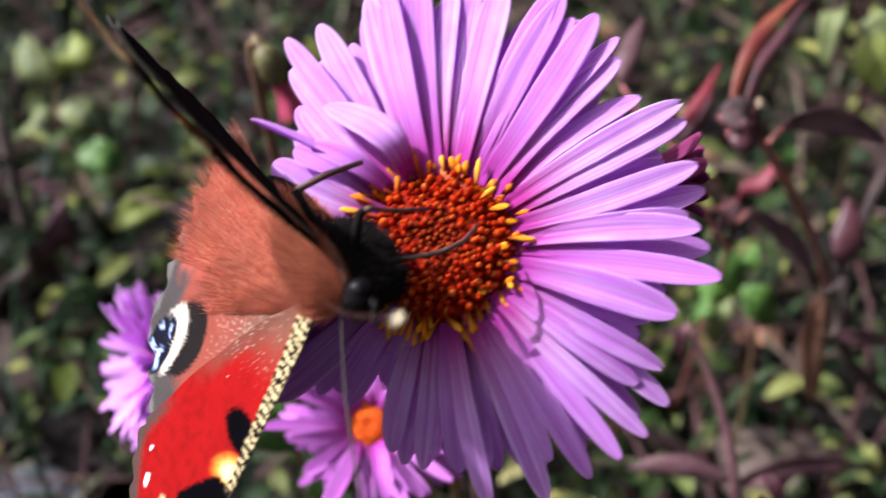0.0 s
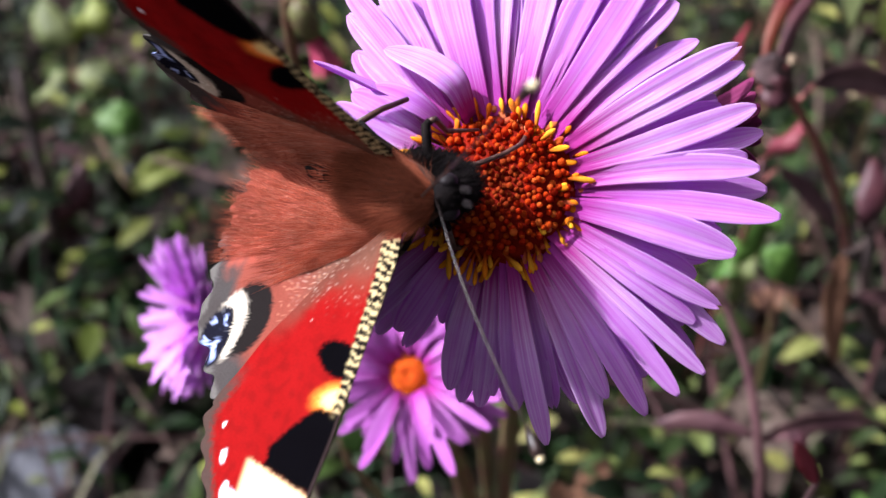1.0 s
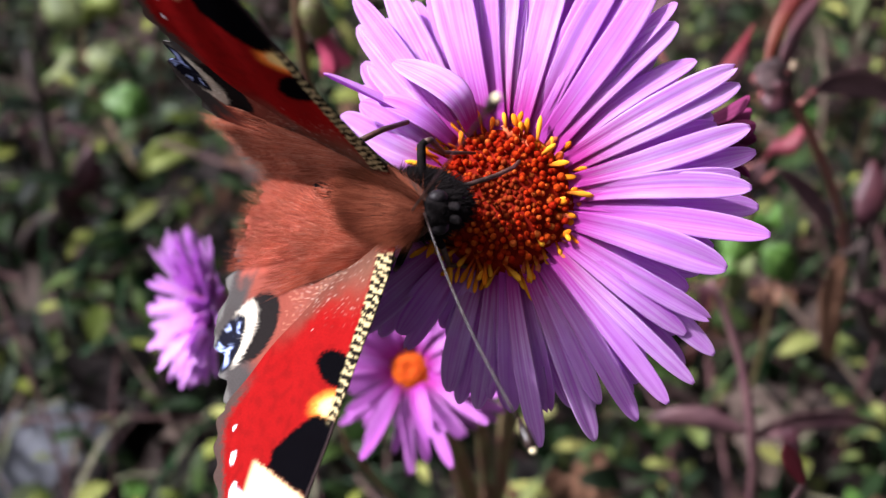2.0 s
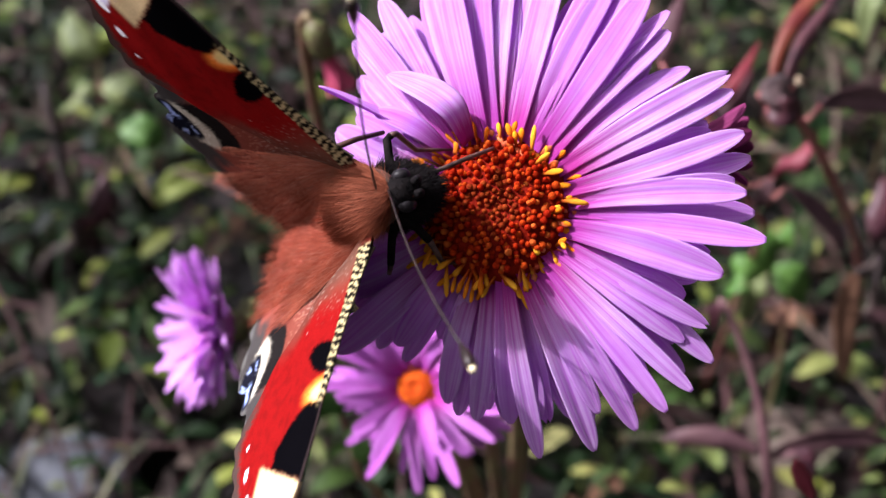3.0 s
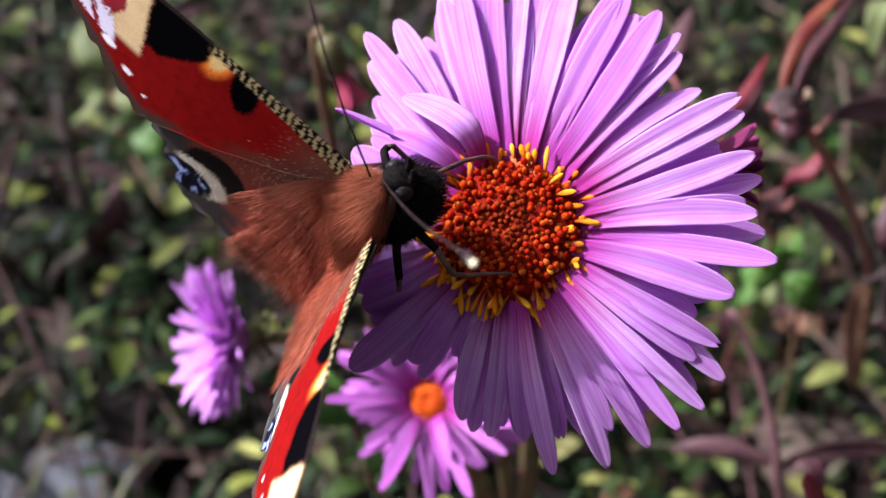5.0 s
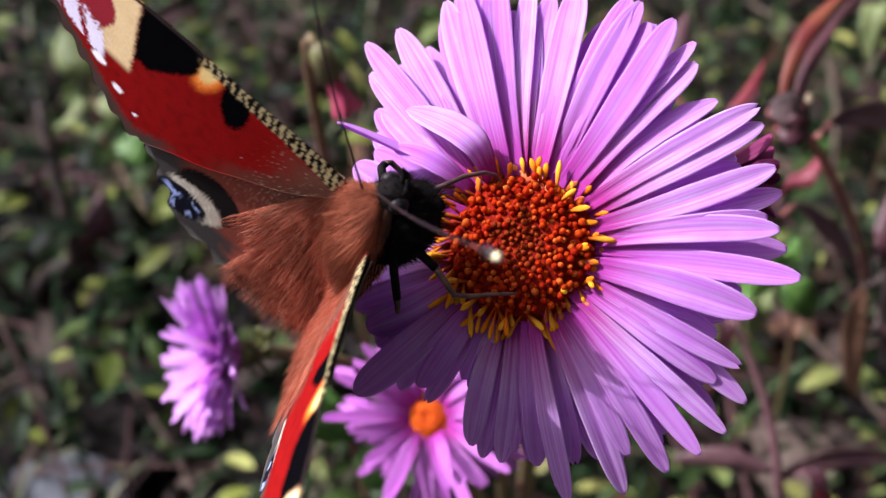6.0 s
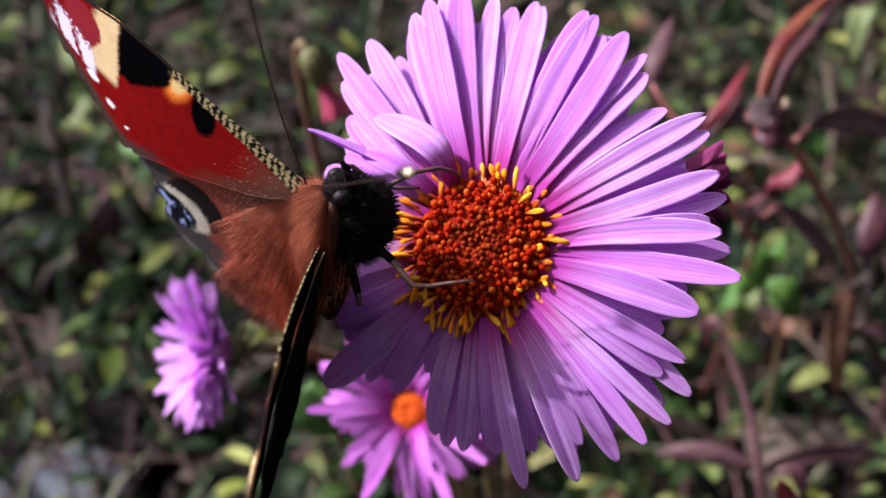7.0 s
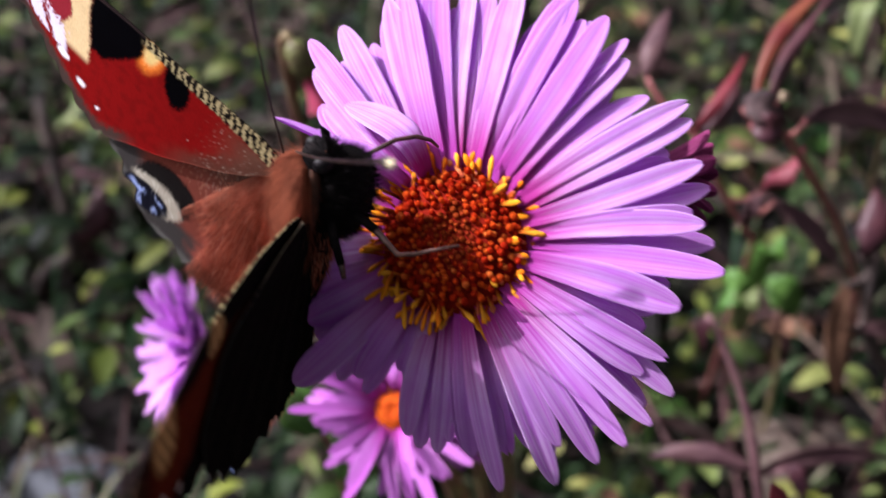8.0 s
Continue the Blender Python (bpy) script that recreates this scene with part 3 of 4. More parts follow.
child("petal", petal_mesh("bent_petal", 0.0088, 0.0036, PETAL, 0.10, 0.0, 0.1, 0, -1.7, 0.2, 140), MAIN, pose(0, 0, 0.0010, 0, 0, 115) @ pose(0.0070, 0, 0.0006, 36, -34, 6), "short petal bent back over itself")
child("petal", petal_mesh("bent_petal", 0.0085, 0.0026, PETAL, 0.06, 0.0, 0.2, 0, -0.6, 0.25, 141), MAIN, pose(0, 0, 0.0008, 0, 0, 133) @ pose(0.0072, 0, 0, 24, -26, 14), "short upturned petal")
aster((-0.0112, 0.0733, 0.2005), (-0.10, -0.50, 0.86), (small_rows(44, 12.8, 5, 4.0, 6), small_rows(42, 13.6, 6, 4.0, 6), small_rows(38, 12.4, 9, 3.6, 6)), 0.0036, 120, 70, PETAL_LOW, 0.0019, "smaller lilac aster with an orange disc, lower on the plant", (0.012, 0.10, -0.01), 31, lambda a, k: 26 - 17 * k + 16 * math.sin(a * 0.11) + 14 * math.sin(a * 1.37) + 10 * math.sin(a * 0.53), FLORET_LOW)
aster((-0.0452, 0.0857, 0.1988), (-0.87, -0.356, 0.34), (small_rows(66, 14.4, 7, 1.7), small_rows(62, 14.2, 8, 1.9), small_rows(50, 13.4, 10, 1.9)), 0.0034, 40, 30, PETAL_FAR, 0.0018, "lilac aster turned sideways, seen from its rim", (0.010, 0.11, -0.01), 41, lambda a, k: 36 - 5 * k + 7 * math.sin(a * 0.21) + 5 * math.sin(a * 0.83))


def aster_bud(place, normal, length, material, label, stem, seed, count=16, spread=(48, 82)):
    r = rng(seed)
    top = new("aster_bud", None)
    top.matrix_basis = facing(place, normal)
    me = petal_mesh("petal", length, 0.0024, material, 0.08, 0.0, 0.3, 0, 0.0, 0.4, seed)
    for i in range(count):
        child("petal", me, top, pose(0, 0, 0, 0, 0, i * 360 / count + r.uniform(-8, 8)) @ pose(0.0012, 0, 0, r.uniform(-20, 20), -r.uniform(*spread), 0))
    child("calyx", ball("calyx", (0.0026, 0.0026, 0.0042), BRACT, 8, 12, 0.06, seed), top, pose(0, 0, -0.0015))
    inv = top.matrix_basis.inverted()
    pts = bezier(Vector((0, 0, -0.004)), Vector((0, 0, -0.03)), inv @ Vector(stem), 12)
    child("stem", tube_mesh("stem", pts, [0.0009 + 0.0006 * i / 11 for i in range(12)], STEM, 7), top)
    return tagged(top, label, "flower bud")


aster_bud((0.0172, 0.0703, 0.2571), (0.97, -0.02, 0.06), 0.0105, PETAL_BUD, "withered wine-red aster bud half closed", (0.016, 0.118, -0.01), 51)


herb_stem([(0.15, 0.21, -0.01), (0.13, 0.18, 0.09), (0.0709, 0.1352, 0.1889), (0.0634, 0.1342, 0.2011), (0.0559, 0.1327, 0.209)], 0.0013, STEM_RED, "tall reddish stalk with narrow orange-red autumn leaves", [
    ((0.0542, 0.1336, 0.2097), (0.0557, 0.1486, 0.2223), (0.0809, 0.1655, 0.2208), 0.0032, (0.6, 0.3, 0.2), LEAF_ORANGE, "curved orange-red leaf"),
    ((0.0576, 0.1351, 0.2084), (0.0614, 0.1502, 0.2158), (0.0808, 0.1698, 0.214), 0.0034, (0.5, 0.5, 0.2), LEAF_DARK, "dark wine leaf"),
    ((0.052, 0.1336, 0.2097), (0.0544, 0.1317, 0.2134), (0.0594, 0.1322, 0.2085), 0.0062, (0.2, 0.5, 0.6), NODE_BROWN, "dry curled leaf"),
    ((0.0536, 0.1311, 0.2077), (0.0555, 0.1274, 0.2097), (0.0599, 0.1314, 0.2079), 0.0058, (0.2, 0.5, 0.6), LEAF_DARK, "dark shrivelled leaf"),
    ((0.0577, 0.1333, 0.2121), (0.0581, 0.1329, 0.2144), (0.0601, 0.1331, 0.2119), 0.0018, (0.3, 0.5, 0.5), PALE_DRY, "pale dry bract"),
    ((0.0658, 0.1364, 0.2042), (0.0775, 0.1439, 0.2027), (0.0914, 0.1426, 0.1938), 0.0055, (0.1, 0.6, 0.6), LEAF_PURPLE, "dull purple leaf"),
])
herb_stem([(0.09, 0.19, -0.01), (0.085, 0.18, 0.08), (0.0647, 0.1383, 0.1654), (0.0564, 0.1395, 0.1755), (0.047, 0.1438, 0.1935)], 0.001, STEM_RED, "purple stalk with pointed wine-red leaves", [
    ((0.0469, 0.1429, 0.194), (0.0498, 0.143, 0.202), (0.0582, 0.1577, 0.2026), 0.003, (0.7, 0.2, 0.3), LEAF_WINE, "pointed dark red leaf"),
    ((0.0479, 0.143, 0.1942), (0.0532, 0.1462, 0.1968), (0.0569, 0.1551, 0.199), 0.004, (0.7, 0.2, 0.3), LEAF_DARK, "dark wine leaf"),
    ((0.0376, 0.1551, 0.199), (0.0378, 0.1589, 0.2049), (0.0434, 0.171, 0.2046), 0.005, (0.8, 0.1, 0.2), LEAF_PURPLE, "dull purple leaf"),
    ((0.0633, 0.1387, 0.1814), (0.0661, 0.1377, 0.1871), (0.0717, 0.1456, 0.1871), 0.005, (0.6, 0.1, 0.4), LEAF_PINK, "pinkish red leaf"),
    ((0.0623, 0.1384, 0.1812), (0.0605, 0.1343, 0.1777), (0.0577, 0.1344, 0.1738), 0.0035, (0.6, 0.3, 0.4), LEAF_PURPLE, "dull purple leaf"),
    ((0.0672, 0.1398, 0.177), (0.0762, 0.1357, 0.1723), (0.0835, 0.1328, 0.1621), 0.0045, (0.5, 0.6, 0.3), LEAF_PURPLE, "dull purple leaf"),
])
herb_stem([(0.075, 0.085, -0.01), (0.0751, 0.0791, 0.1027), (0.0629, 0.0936, 0.1409), (0.0596, 0.105, 0.157), (0.05, 0.114, 0.1698)], 0.0014, STEM_PURPLE, "bare purplish stalk bent over at the top", [
    ((0.0502, 0.1136, 0.1694), (0.0477, 0.1121, 0.1695), (0.0493, 0.1088, 0.1641), 0.003, (0.6, 0.3, 0.3), LEAF_DARK, "dark shrivelled leaf"),
    ((0.0693, 0.0936, 0.1409), (0.0714, 0.0927, 0.1428), (0.0729, 0.0884, 0.1366), 0.004, (0.7, 0.3, 0.1), LEAF_DARK, "dark pointed leaf"),
    ((0.0632, 0.0929, 0.139), (0.0755, 0.0987, 0.1439), (0.0962, 0.0996, 0.1342), 0.0045, (0.1, 0.6, 0.6), LEAF_PURPLE, "dull purple leaf"),
    ((0.062, 0.094, 0.14), (0.051, 0.0978, 0.1431), (0.0407, 0.0976, 0.1377), 0.005, (0.1, 0.6, 0.6), LEAF_PURPLE, "dull purple leaf"),
])
herb_stem([(0.1, 0.16, -0.01), (0.1, 0.15, 0.05), (0.0859, 0.1542, 0.1174), (0.0797, 0.1494, 0.129), (0.0752, 0.1487, 0.1349)], 0.0009, STEM, "young green weed with fresh oval leaves", [
    ((0.0752, 0.1487, 0.1349), (0.0737, 0.1533, 0.1453), (0.0821, 0.1582, 0.1416), 0.011, (0.6, 0.5, 0.2), LEAF_GREEN, "fresh green leaf"),
    ((0.0752, 0.1487, 0.1349), (0.0651, 0.1467, 0.1398), (0.065, 0.1443, 0.1273), 0.0095, (0.4, 0.5, 0.5), LEAF_GREEN, "fresh green leaf"),
    ((0.0759, 0.1481, 0.1345), (0.0808, 0.1456, 0.1389), (0.085, 0.1437, 0.1268), 0.009, (0.4, 0.5, 0.5), LEAF_GREEN, "fresh green leaf"),
    ((0.0752, 0.1487, 0.1349), (0.0672, 0.1413, 0.1352), (0.0705, 0.1403, 0.124), 0.007, (0.6, 0.4, 0.3), LEAF_PALE, "pale green leaf"),
])
herb_stem([(0.17, 0.28, -0.01), (0.16, 0.26, 0.06), (0.1198, 0.213, 0.1563), (0.1147, 0.2139, 0.1675), (0.1117, 0.2165, 0.1749)], 0.0009, STEM, "pale drooping weed with yellowish strap leaves", [
    ((0.1117, 0.2165, 0.1749), (0.1006, 0.2115, 0.1785), (0.1024, 0.1998, 0.1661), 0.0066, (0.6, 0.3, 0.3), LEAF_PALE, "pale yellowish leaf"),
    ((0.1139, 0.2103, 0.1645), (0.1168, 0.2083, 0.168), (0.1209, 0.2008, 0.1564), 0.013, (0.5, 0.4, 0.4), LEAF_LIME, "yellow-green leaf"),
    ((0.1147, 0.2139, 0.1675), (0.1221, 0.2142, 0.1729), (0.1272, 0.2103, 0.1645), 0.009, (0.5, 0.4, 0.4), LEAF_PALE, "pale yellowish leaf"),
])
herb_stem([(0.165, 0.14, -0.01), (0.16, 0.13, 0.07), (0.1001, 0.1297, 0.1321), (0.0898, 0.1365, 0.1508), (0.1063, 0.1612, 0.1676)], 0.0022, STEM_DARK, "dark leafless stalks of a dead weed", [
    ((0.0898, 0.1365, 0.1508), (0.0851, 0.1283, 0.144), (0.0905, 0.1196, 0.1275), 0.0065, (0.7, 0.3, 0.2), LEAF_RUST, "rusty brown dry leaf"),
    ((0.0936, 0.1423, 0.1544), (0.0981, 0.1461, 0.1602), (0.0971, 0.156, 0.1633), 0.008, (0.7, 0.3, 0.2), LEAF_DARK, "dark shrivelled leaf"),
    ((0.093, 0.13, 0.1415), (0.1012, 0.1311, 0.1424), (0.11, 0.1335, 0.134), 0.004, (0.1, 0.6, 0.5), LEAF_PURPLE, "dull purple leaf"),
])
herb_stem([(-0.19, 0.24, -0.01), (-0.19, 0.24, 0.02), (-0.1507, 0.2188, 0.0567), (-0.1505, 0.228, 0.0775), (-0.1572, 0.2536, 0.1055)], 0.0034, STEM_DARK, "dark dead stalk among pale weeds", [
    ((-0.1507, 0.2204, 0.058), (-0.1404, 0.2235, 0.0672), (-0.1403, 0.2395, 0.0741), 0.012, (0.6, 0.4, 0.2), LEAF_DARK, "dark shrivelled leaf"),
])
herb_stem([(-0.19, 0.36, -0.01), (-0.19, 0.36, 0.02), (-0.1604, 0.2919, 0.0528), (-0.1587, 0.2935, 0.0672), (-0.1566, 0.3003, 0.0794)], 0.0012, STEM, "pale green weed with broad rounded leaves", [
    ((-0.1566, 0.3003, 0.0794), (-0.1682, 0.2998, 0.0855), (-0.1705, 0.3168, 0.0893), 0.015, (0.6, 0.4, 0.2), LEAF_PALE, "pale yellowish leaf"),
    ((-0.1566, 0.3003, 0.0794), (-0.1433, 0.3016, 0.087), (-0.1509, 0.3168, 0.0893), 0.014, (0.6, 0.4, 0.2), LEAF_LIME, "yellow-green leaf"),
    ((-0.1555, 0.2897, 0.0705), (-0.141, 0.2877, 0.0754), (-0.1428, 0.2849, 0.0626), 0.014, (0.4, 0.5, 0.2), LEAF_PALE, "pale yellowish leaf"),
    ((-0.1578, 0.2897, 0.0705), (-0.1682, 0.2843, 0.0725), (-0.174, 0.2814, 0.0596), 0.013, (0.4, 0.5, 0.2), LEAF_PALE, "pale green leaf"),
    ((-0.1268, 0.2406, 0.0554), (-0.1143, 0.2463, 0.0667), (-0.1012, 0.2498, 0.0631), 0.011, (0.2, 0.5, 0.5), LEAF_LIME, "yellow-green leaf"),
    ((-0.1498, 0.274, 0.0573), (-0.1343, 0.2739, 0.0637), (-0.1313, 0.2743, 0.0537), 0.016, (0.4, 0.5, 0.2), LEAF_GREEN, "fresh green leaf"),
])
herb_stem([(0.0, 0.095, -0.01), (-0.006, 0.095, 0.06), (-0.0253, 0.0824, 0.1511), (-0.0256, 0.083, 0.1647), (-0.027, 0.0832, 0.1753)], 0.001, STEM, "leafy green shoot low on the aster plant", [
    ((-0.027, 0.0832, 0.1753), (-0.0317, 0.0846, 0.179), (-0.0311, 0.0903, 0.1812), 0.01, (0.6, 0.4, 0.2), LEAF_GREEN, "fresh green leaf"),
    ((-0.027, 0.0824, 0.1746), (-0.0226, 0.0846, 0.179), (-0.025, 0.0887, 0.1799), 0.009, (0.6, 0.4, 0.2), LEAF_GREEN, "fresh green leaf"),
    ((-0.0261, 0.0819, 0.169), (-0.0201, 0.0802, 0.1702), (-0.0193, 0.0771, 0.165), 0.008, (0.6, 0.4, 0.2), LEAF_GREEN, "fresh green leaf"),
])
aster_bud((-0.0302, 0.1334, 0.22), (0.35, -0.25, -0.9), 0.009, PETAL_PINK, "small pink aster bud still closed", (-0.03, 0.17, -0.01), 61, 12, (76, 88))


def field_stone(place, size, label, seed):
    ob = new("stone", ball("stone", size, STONE, 12, 18, 0.06, seed))
    ob.location = place
    return tagged(ob, label, "stone")


field_stone((-0.157, 0.140, 0.0), (0.034, 0.028, 0.018), "pale grey stone lying on the soil", 3)
herb_stem([(0.0526, 0.0586, -0.0120), (0.0502, 0.0526, 0.1162), (0.0454, 0.0524, 0.2074)], 0.0008, STEM_PURPLE, "short purplish shoot ending in a dark pointed leaf", [
    ((0.0454, 0.0524, 0.2074), (0.0436, 0.0549, 0.2095), (0.0426, 0.0567, 0.2110), 0.0026, (0.7, 0.3, 0.2), LEAF_WINE, "dark wine-red pointed leaf"),
])


# ---- butterfly ----
def lerp_table(x, table):
    return np.interp(x, [a for a, _ in table], [b for _, b in table])


COSTA = [(0, 0.3), (3, -0.7), (8, -1.3), (14, -1.6), (20, -1.5), (26, -0.9), (30.8, 0.4), (34, 2.4), (35.8, 4.8)]
HEM = [(0, 2.4), (3, 5.6), (8, 9.4), (14, 13.2), (19, 16.4), (21, 17.2), (22.3, 16.9), (24, 16.0), (26.4, 14.4), (29.4, 12.4), (32.3, 10.6), (34.3, 9.0), (35.8, 5.6)]
MARGIN = [(8, 14), (22, 21), (32, 24.5), (42, 26.5), (50, 27.2), (57, 27.8), (62, 28.6), (65, 30.4), (68, 28.8), (75, 28.6), (82, 29), (90, 29.8), (98, 30), (105, 29), (111, 26), (116, 17)]


def smooth(e0, e1, x):
    t = np.clip((x - e0) / (e1 - e0), 0, 1)
    return t * t * (3 - 2 * t)


def lay(col, mask, c):
    return col * (1 - mask[:, None]) + np.array(c)[None, :] * mask[:, None]


def grit(c, w, scale, seed):
    return np.array([noise.noise(Vector((a * scale, b * scale, seed))) for a, b in zip(c, w)])


def forewing_colours(c, w):
    """Peacock forewing from above, in millimetres along (c) and behind (w) the leading edge."""
    g, g2 = grit(c, w, 0.9, 1.0), grit(c, w, 2.6, 2.0) + 0.6 * grit(c, w, 7.0, 4.0)
    edge = w - lerp_table(c, COSTA)
    hem = lerp_table(c, HEM) - w
    far = np.where(c > 25, 25 + (c - 25) / 1.45, c)
    col = np.tile(np.array([[0.20, 0.006, 0.006]]), (len(c), 1))
    col = lay(col, 0.55 * smooth(-0.2, 0.6, g) * smooth(6, 14, c), (0.125, 0.005, 0.005))
    col = lay(col, smooth(9, 2, c + 0.3 * g) * smooth(1.0, 3, edge), (0.13, 0.06, 0.04))
    col = lay(col, smooth(3.4, 0.8, hem + 0.8 * g) * smooth(14, 8, c) * 0.8, (0.10, 0.04, 0.028))
    spot = np.hypot((c - 13.5 + 0.2 * w) / 1.6, (w - 1.1) / 3.0) + 0.12 * g2
    glow = np.hypot((c - 16.9 - 0.1 * w) / 1.7, (w + 0.3) / 3.0)
    col = lay(col, smooth(1.25, 0.6, glow + 0.1 * g2) * smooth(14.2, 15.4, c), (0.85, 0.22, 0.03))
    col = lay(col, smooth(0.8, 0.4, glow + 0.1 * g2) * smooth(14.6, 16.0, c), (0.75, 0.55, 0.22))
    col = lay(col, smooth(1.08, 0.92, spot), (0.002, 0.0018, 0.0025))
    patch = smooth(17.5, 18.1, c - 0.05 * w + 0.2 * g2) * smooth(25.4, 24.8, c + 0.16 * w + 0.2 * g2) * smooth(0.45, -0.35, w - np.minimum(1.2 + 1.05 * (c - 17.6), 6.0) + 0.35 * g2)
    col = lay(col, patch, (0.002, 0.0018, 0.0025))
    cream = smooth(24.9, 25.4, c + 0.16 * w + 0.2 * g2) * smooth(27.9, 27.0, far + 0.05 * (w - 3) ** 2 * 0.5 + 0.25 * g2) * smooth(8.8, 7.6, w)
    col = lay(col, cream, (0.72, 0.53, 0.29))
    eye = np.hypot((far - 28.4) / 2.0, (w - 3.8) / 3.0) + 0.06 * g2
    col = lay(col, smooth(1.02, 0.9, eye), (0.24, 0.02, 0.03))
    violet = smooth(0.5, 0.0, abs(w - 8.0 + 0.32 * (c - 28.5)) - 1.5 + 0.7 * g2) * smooth(26.6, 27.4, c) * smooth(34.6, 33.4, c)
    col = lay(col, violet * smooth(0.9, 0.4, np.sin(c * 2.1 + w) + 0.6 * g2), (0.74, 0.68, 0.86))
    for a, b, size in ((24.4, 12.3, 0.75), (21.6, 13.8, 0.3), (27.4, 10.4, 1.0)):
        col = lay(col, smooth(1.15, 0.75, np.hypot((c - a) / size, (w - b) / (size * 0.7)) + 0.2 * g2), (0.88, 0.84, 0.90))
    col = lay(col, smooth(2.3, 0.9, hem + 0.7 * g2) * smooth(15, 19, c), (0.055, 0.035, 0.03))
    bars = np.sin(c * 2 * math.pi / 0.84 + edge * 1.6 + 2.6 * g + 1.7 * g2)
    band = smooth(0.25, -0.15, edge - 2.3 + 0.06 * c + 0.3 * g2) * smooth(0.5, 1.5, c) * smooth(18.6, 17.4, c)
    col = lay(col, band, (0.008, 0.006, 0.006))
    col = lay(col, band * smooth(0.1, 0.45, bars), (0.44, 0.36, 0.19))
    col = lay(col, smooth(0.35, 0.2, edge) * smooth(17.4, 18.6, c), (0.03, 0.02, 0.02))
    flecks = (g2 > 0.98) & (c > 3) & (c < 24) & (edge > 2.5) & (hem > 2)
    # sparkle of the scales near the wing root, laid into the colour
    painted_sheen = smooth(0.2, 0.45, g2 - 0.2) * smooth(10, 6, c) * smooth(2, 4, edge)
    col = lay(col, painted_sheen * 0.5, (0.40, 0.33, 0.27))
    return lay(col, flecks * 0.4, (0.75, 0.55, 0.5))


def hindwing_colours(c, w):
    g, g2 = grit(c, w, 0.8, 5.0), grit(c, w, 3.2, 6.0)
    rad, ang = np.hypot(c, w), np.degrees(np.arctan2(w, c))
    out = lerp_table(ang, MARGIN) - rad
    col = np.tile(np.array([[0.18, 0.048, 0.034]]), (len(c), 1))
    col = lay(col, smooth(15, 7, rad + 2 * g), (0.11, 0.06, 0.043))
    col = lay(col, smooth(40, 22, ang), (0.30, 0.24, 0.17))
    col = lay(col, smooth(6.0, 3.6, out + 0.7 * g), (0.048, 0.043, 0.042))
    col = lay(col, smooth(0.9, 0.3, out + 0.4 * g2), (0.10, 0.095, 0.09))
    ec, ew = 13.4, 22.4
    d = np.hypot((c - ec) * 0.76, w - ew) + 0.2 * g2
    inner = np.hypot((c - ec + 1.0) * 0.72, w - ew + 1.3) + 0.25 * g2
    col = lay(col, smooth(4.4, 3.9, np.hypot(c - ec + 2.4, w - ew + 3.9) + 0.3 * g2), (0.012, 0.010, 0.010))
    cream = smooth(3.3, 2.9, inner) * smooth(0.6, -0.9, rad - math.hypot(ec, ew) - 0.10 * (ang - 59) + 0.4 * g2)
    col = lay(col, cream, (0.42, 0.38, 0.31))
    col = lay(col, cream * smooth(0.1, 0.5, g2), (0.58, 0.54, 0.46))
    col = lay(col, smooth(2.85, 2.55, d), (0.008, 0.008, 0.014))
    blue = smooth(0.18, 0.42, g + 0.25 * g2 + 0.05) * smooth(2.4, 1.9, d)
    col = lay(col, blue, (0.30, 0.38, 0.70))
    col = lay(col, smooth(0.5, 0.62, g2) * smooth(2.5, 1.9, d), (0.75, 0.80, 0.92))
    col = lay(col, smooth(74, 84, ang + 4 * g) * smooth(1.0, 2.4, out + 0.8 * g2), (0.32, 0.075, 0.052))
    col = lay(col, smooth(82, 90, ang), (0.26, 0.065, 0.045))
    hair = (grit(c * 1.6 + w * 1.2, w * 0.5 - c * 0.4, 2.2, 8.0) > 0.28) & (rad < 17)
    col = lay(col, hair * 0.35, (0.40, 0.20, 0.13))
    # sparkle on the inner hindwing, laid into the colour
    painted_sheen = smooth(0.25, 0.45, grit(c, w, 4.5, 12.0)) * smooth(16, 11, rad) * smooth(76, 66, ang)
    return lay(col, painted_sheen * 0.5, (0.40, 0.33, 0.28))


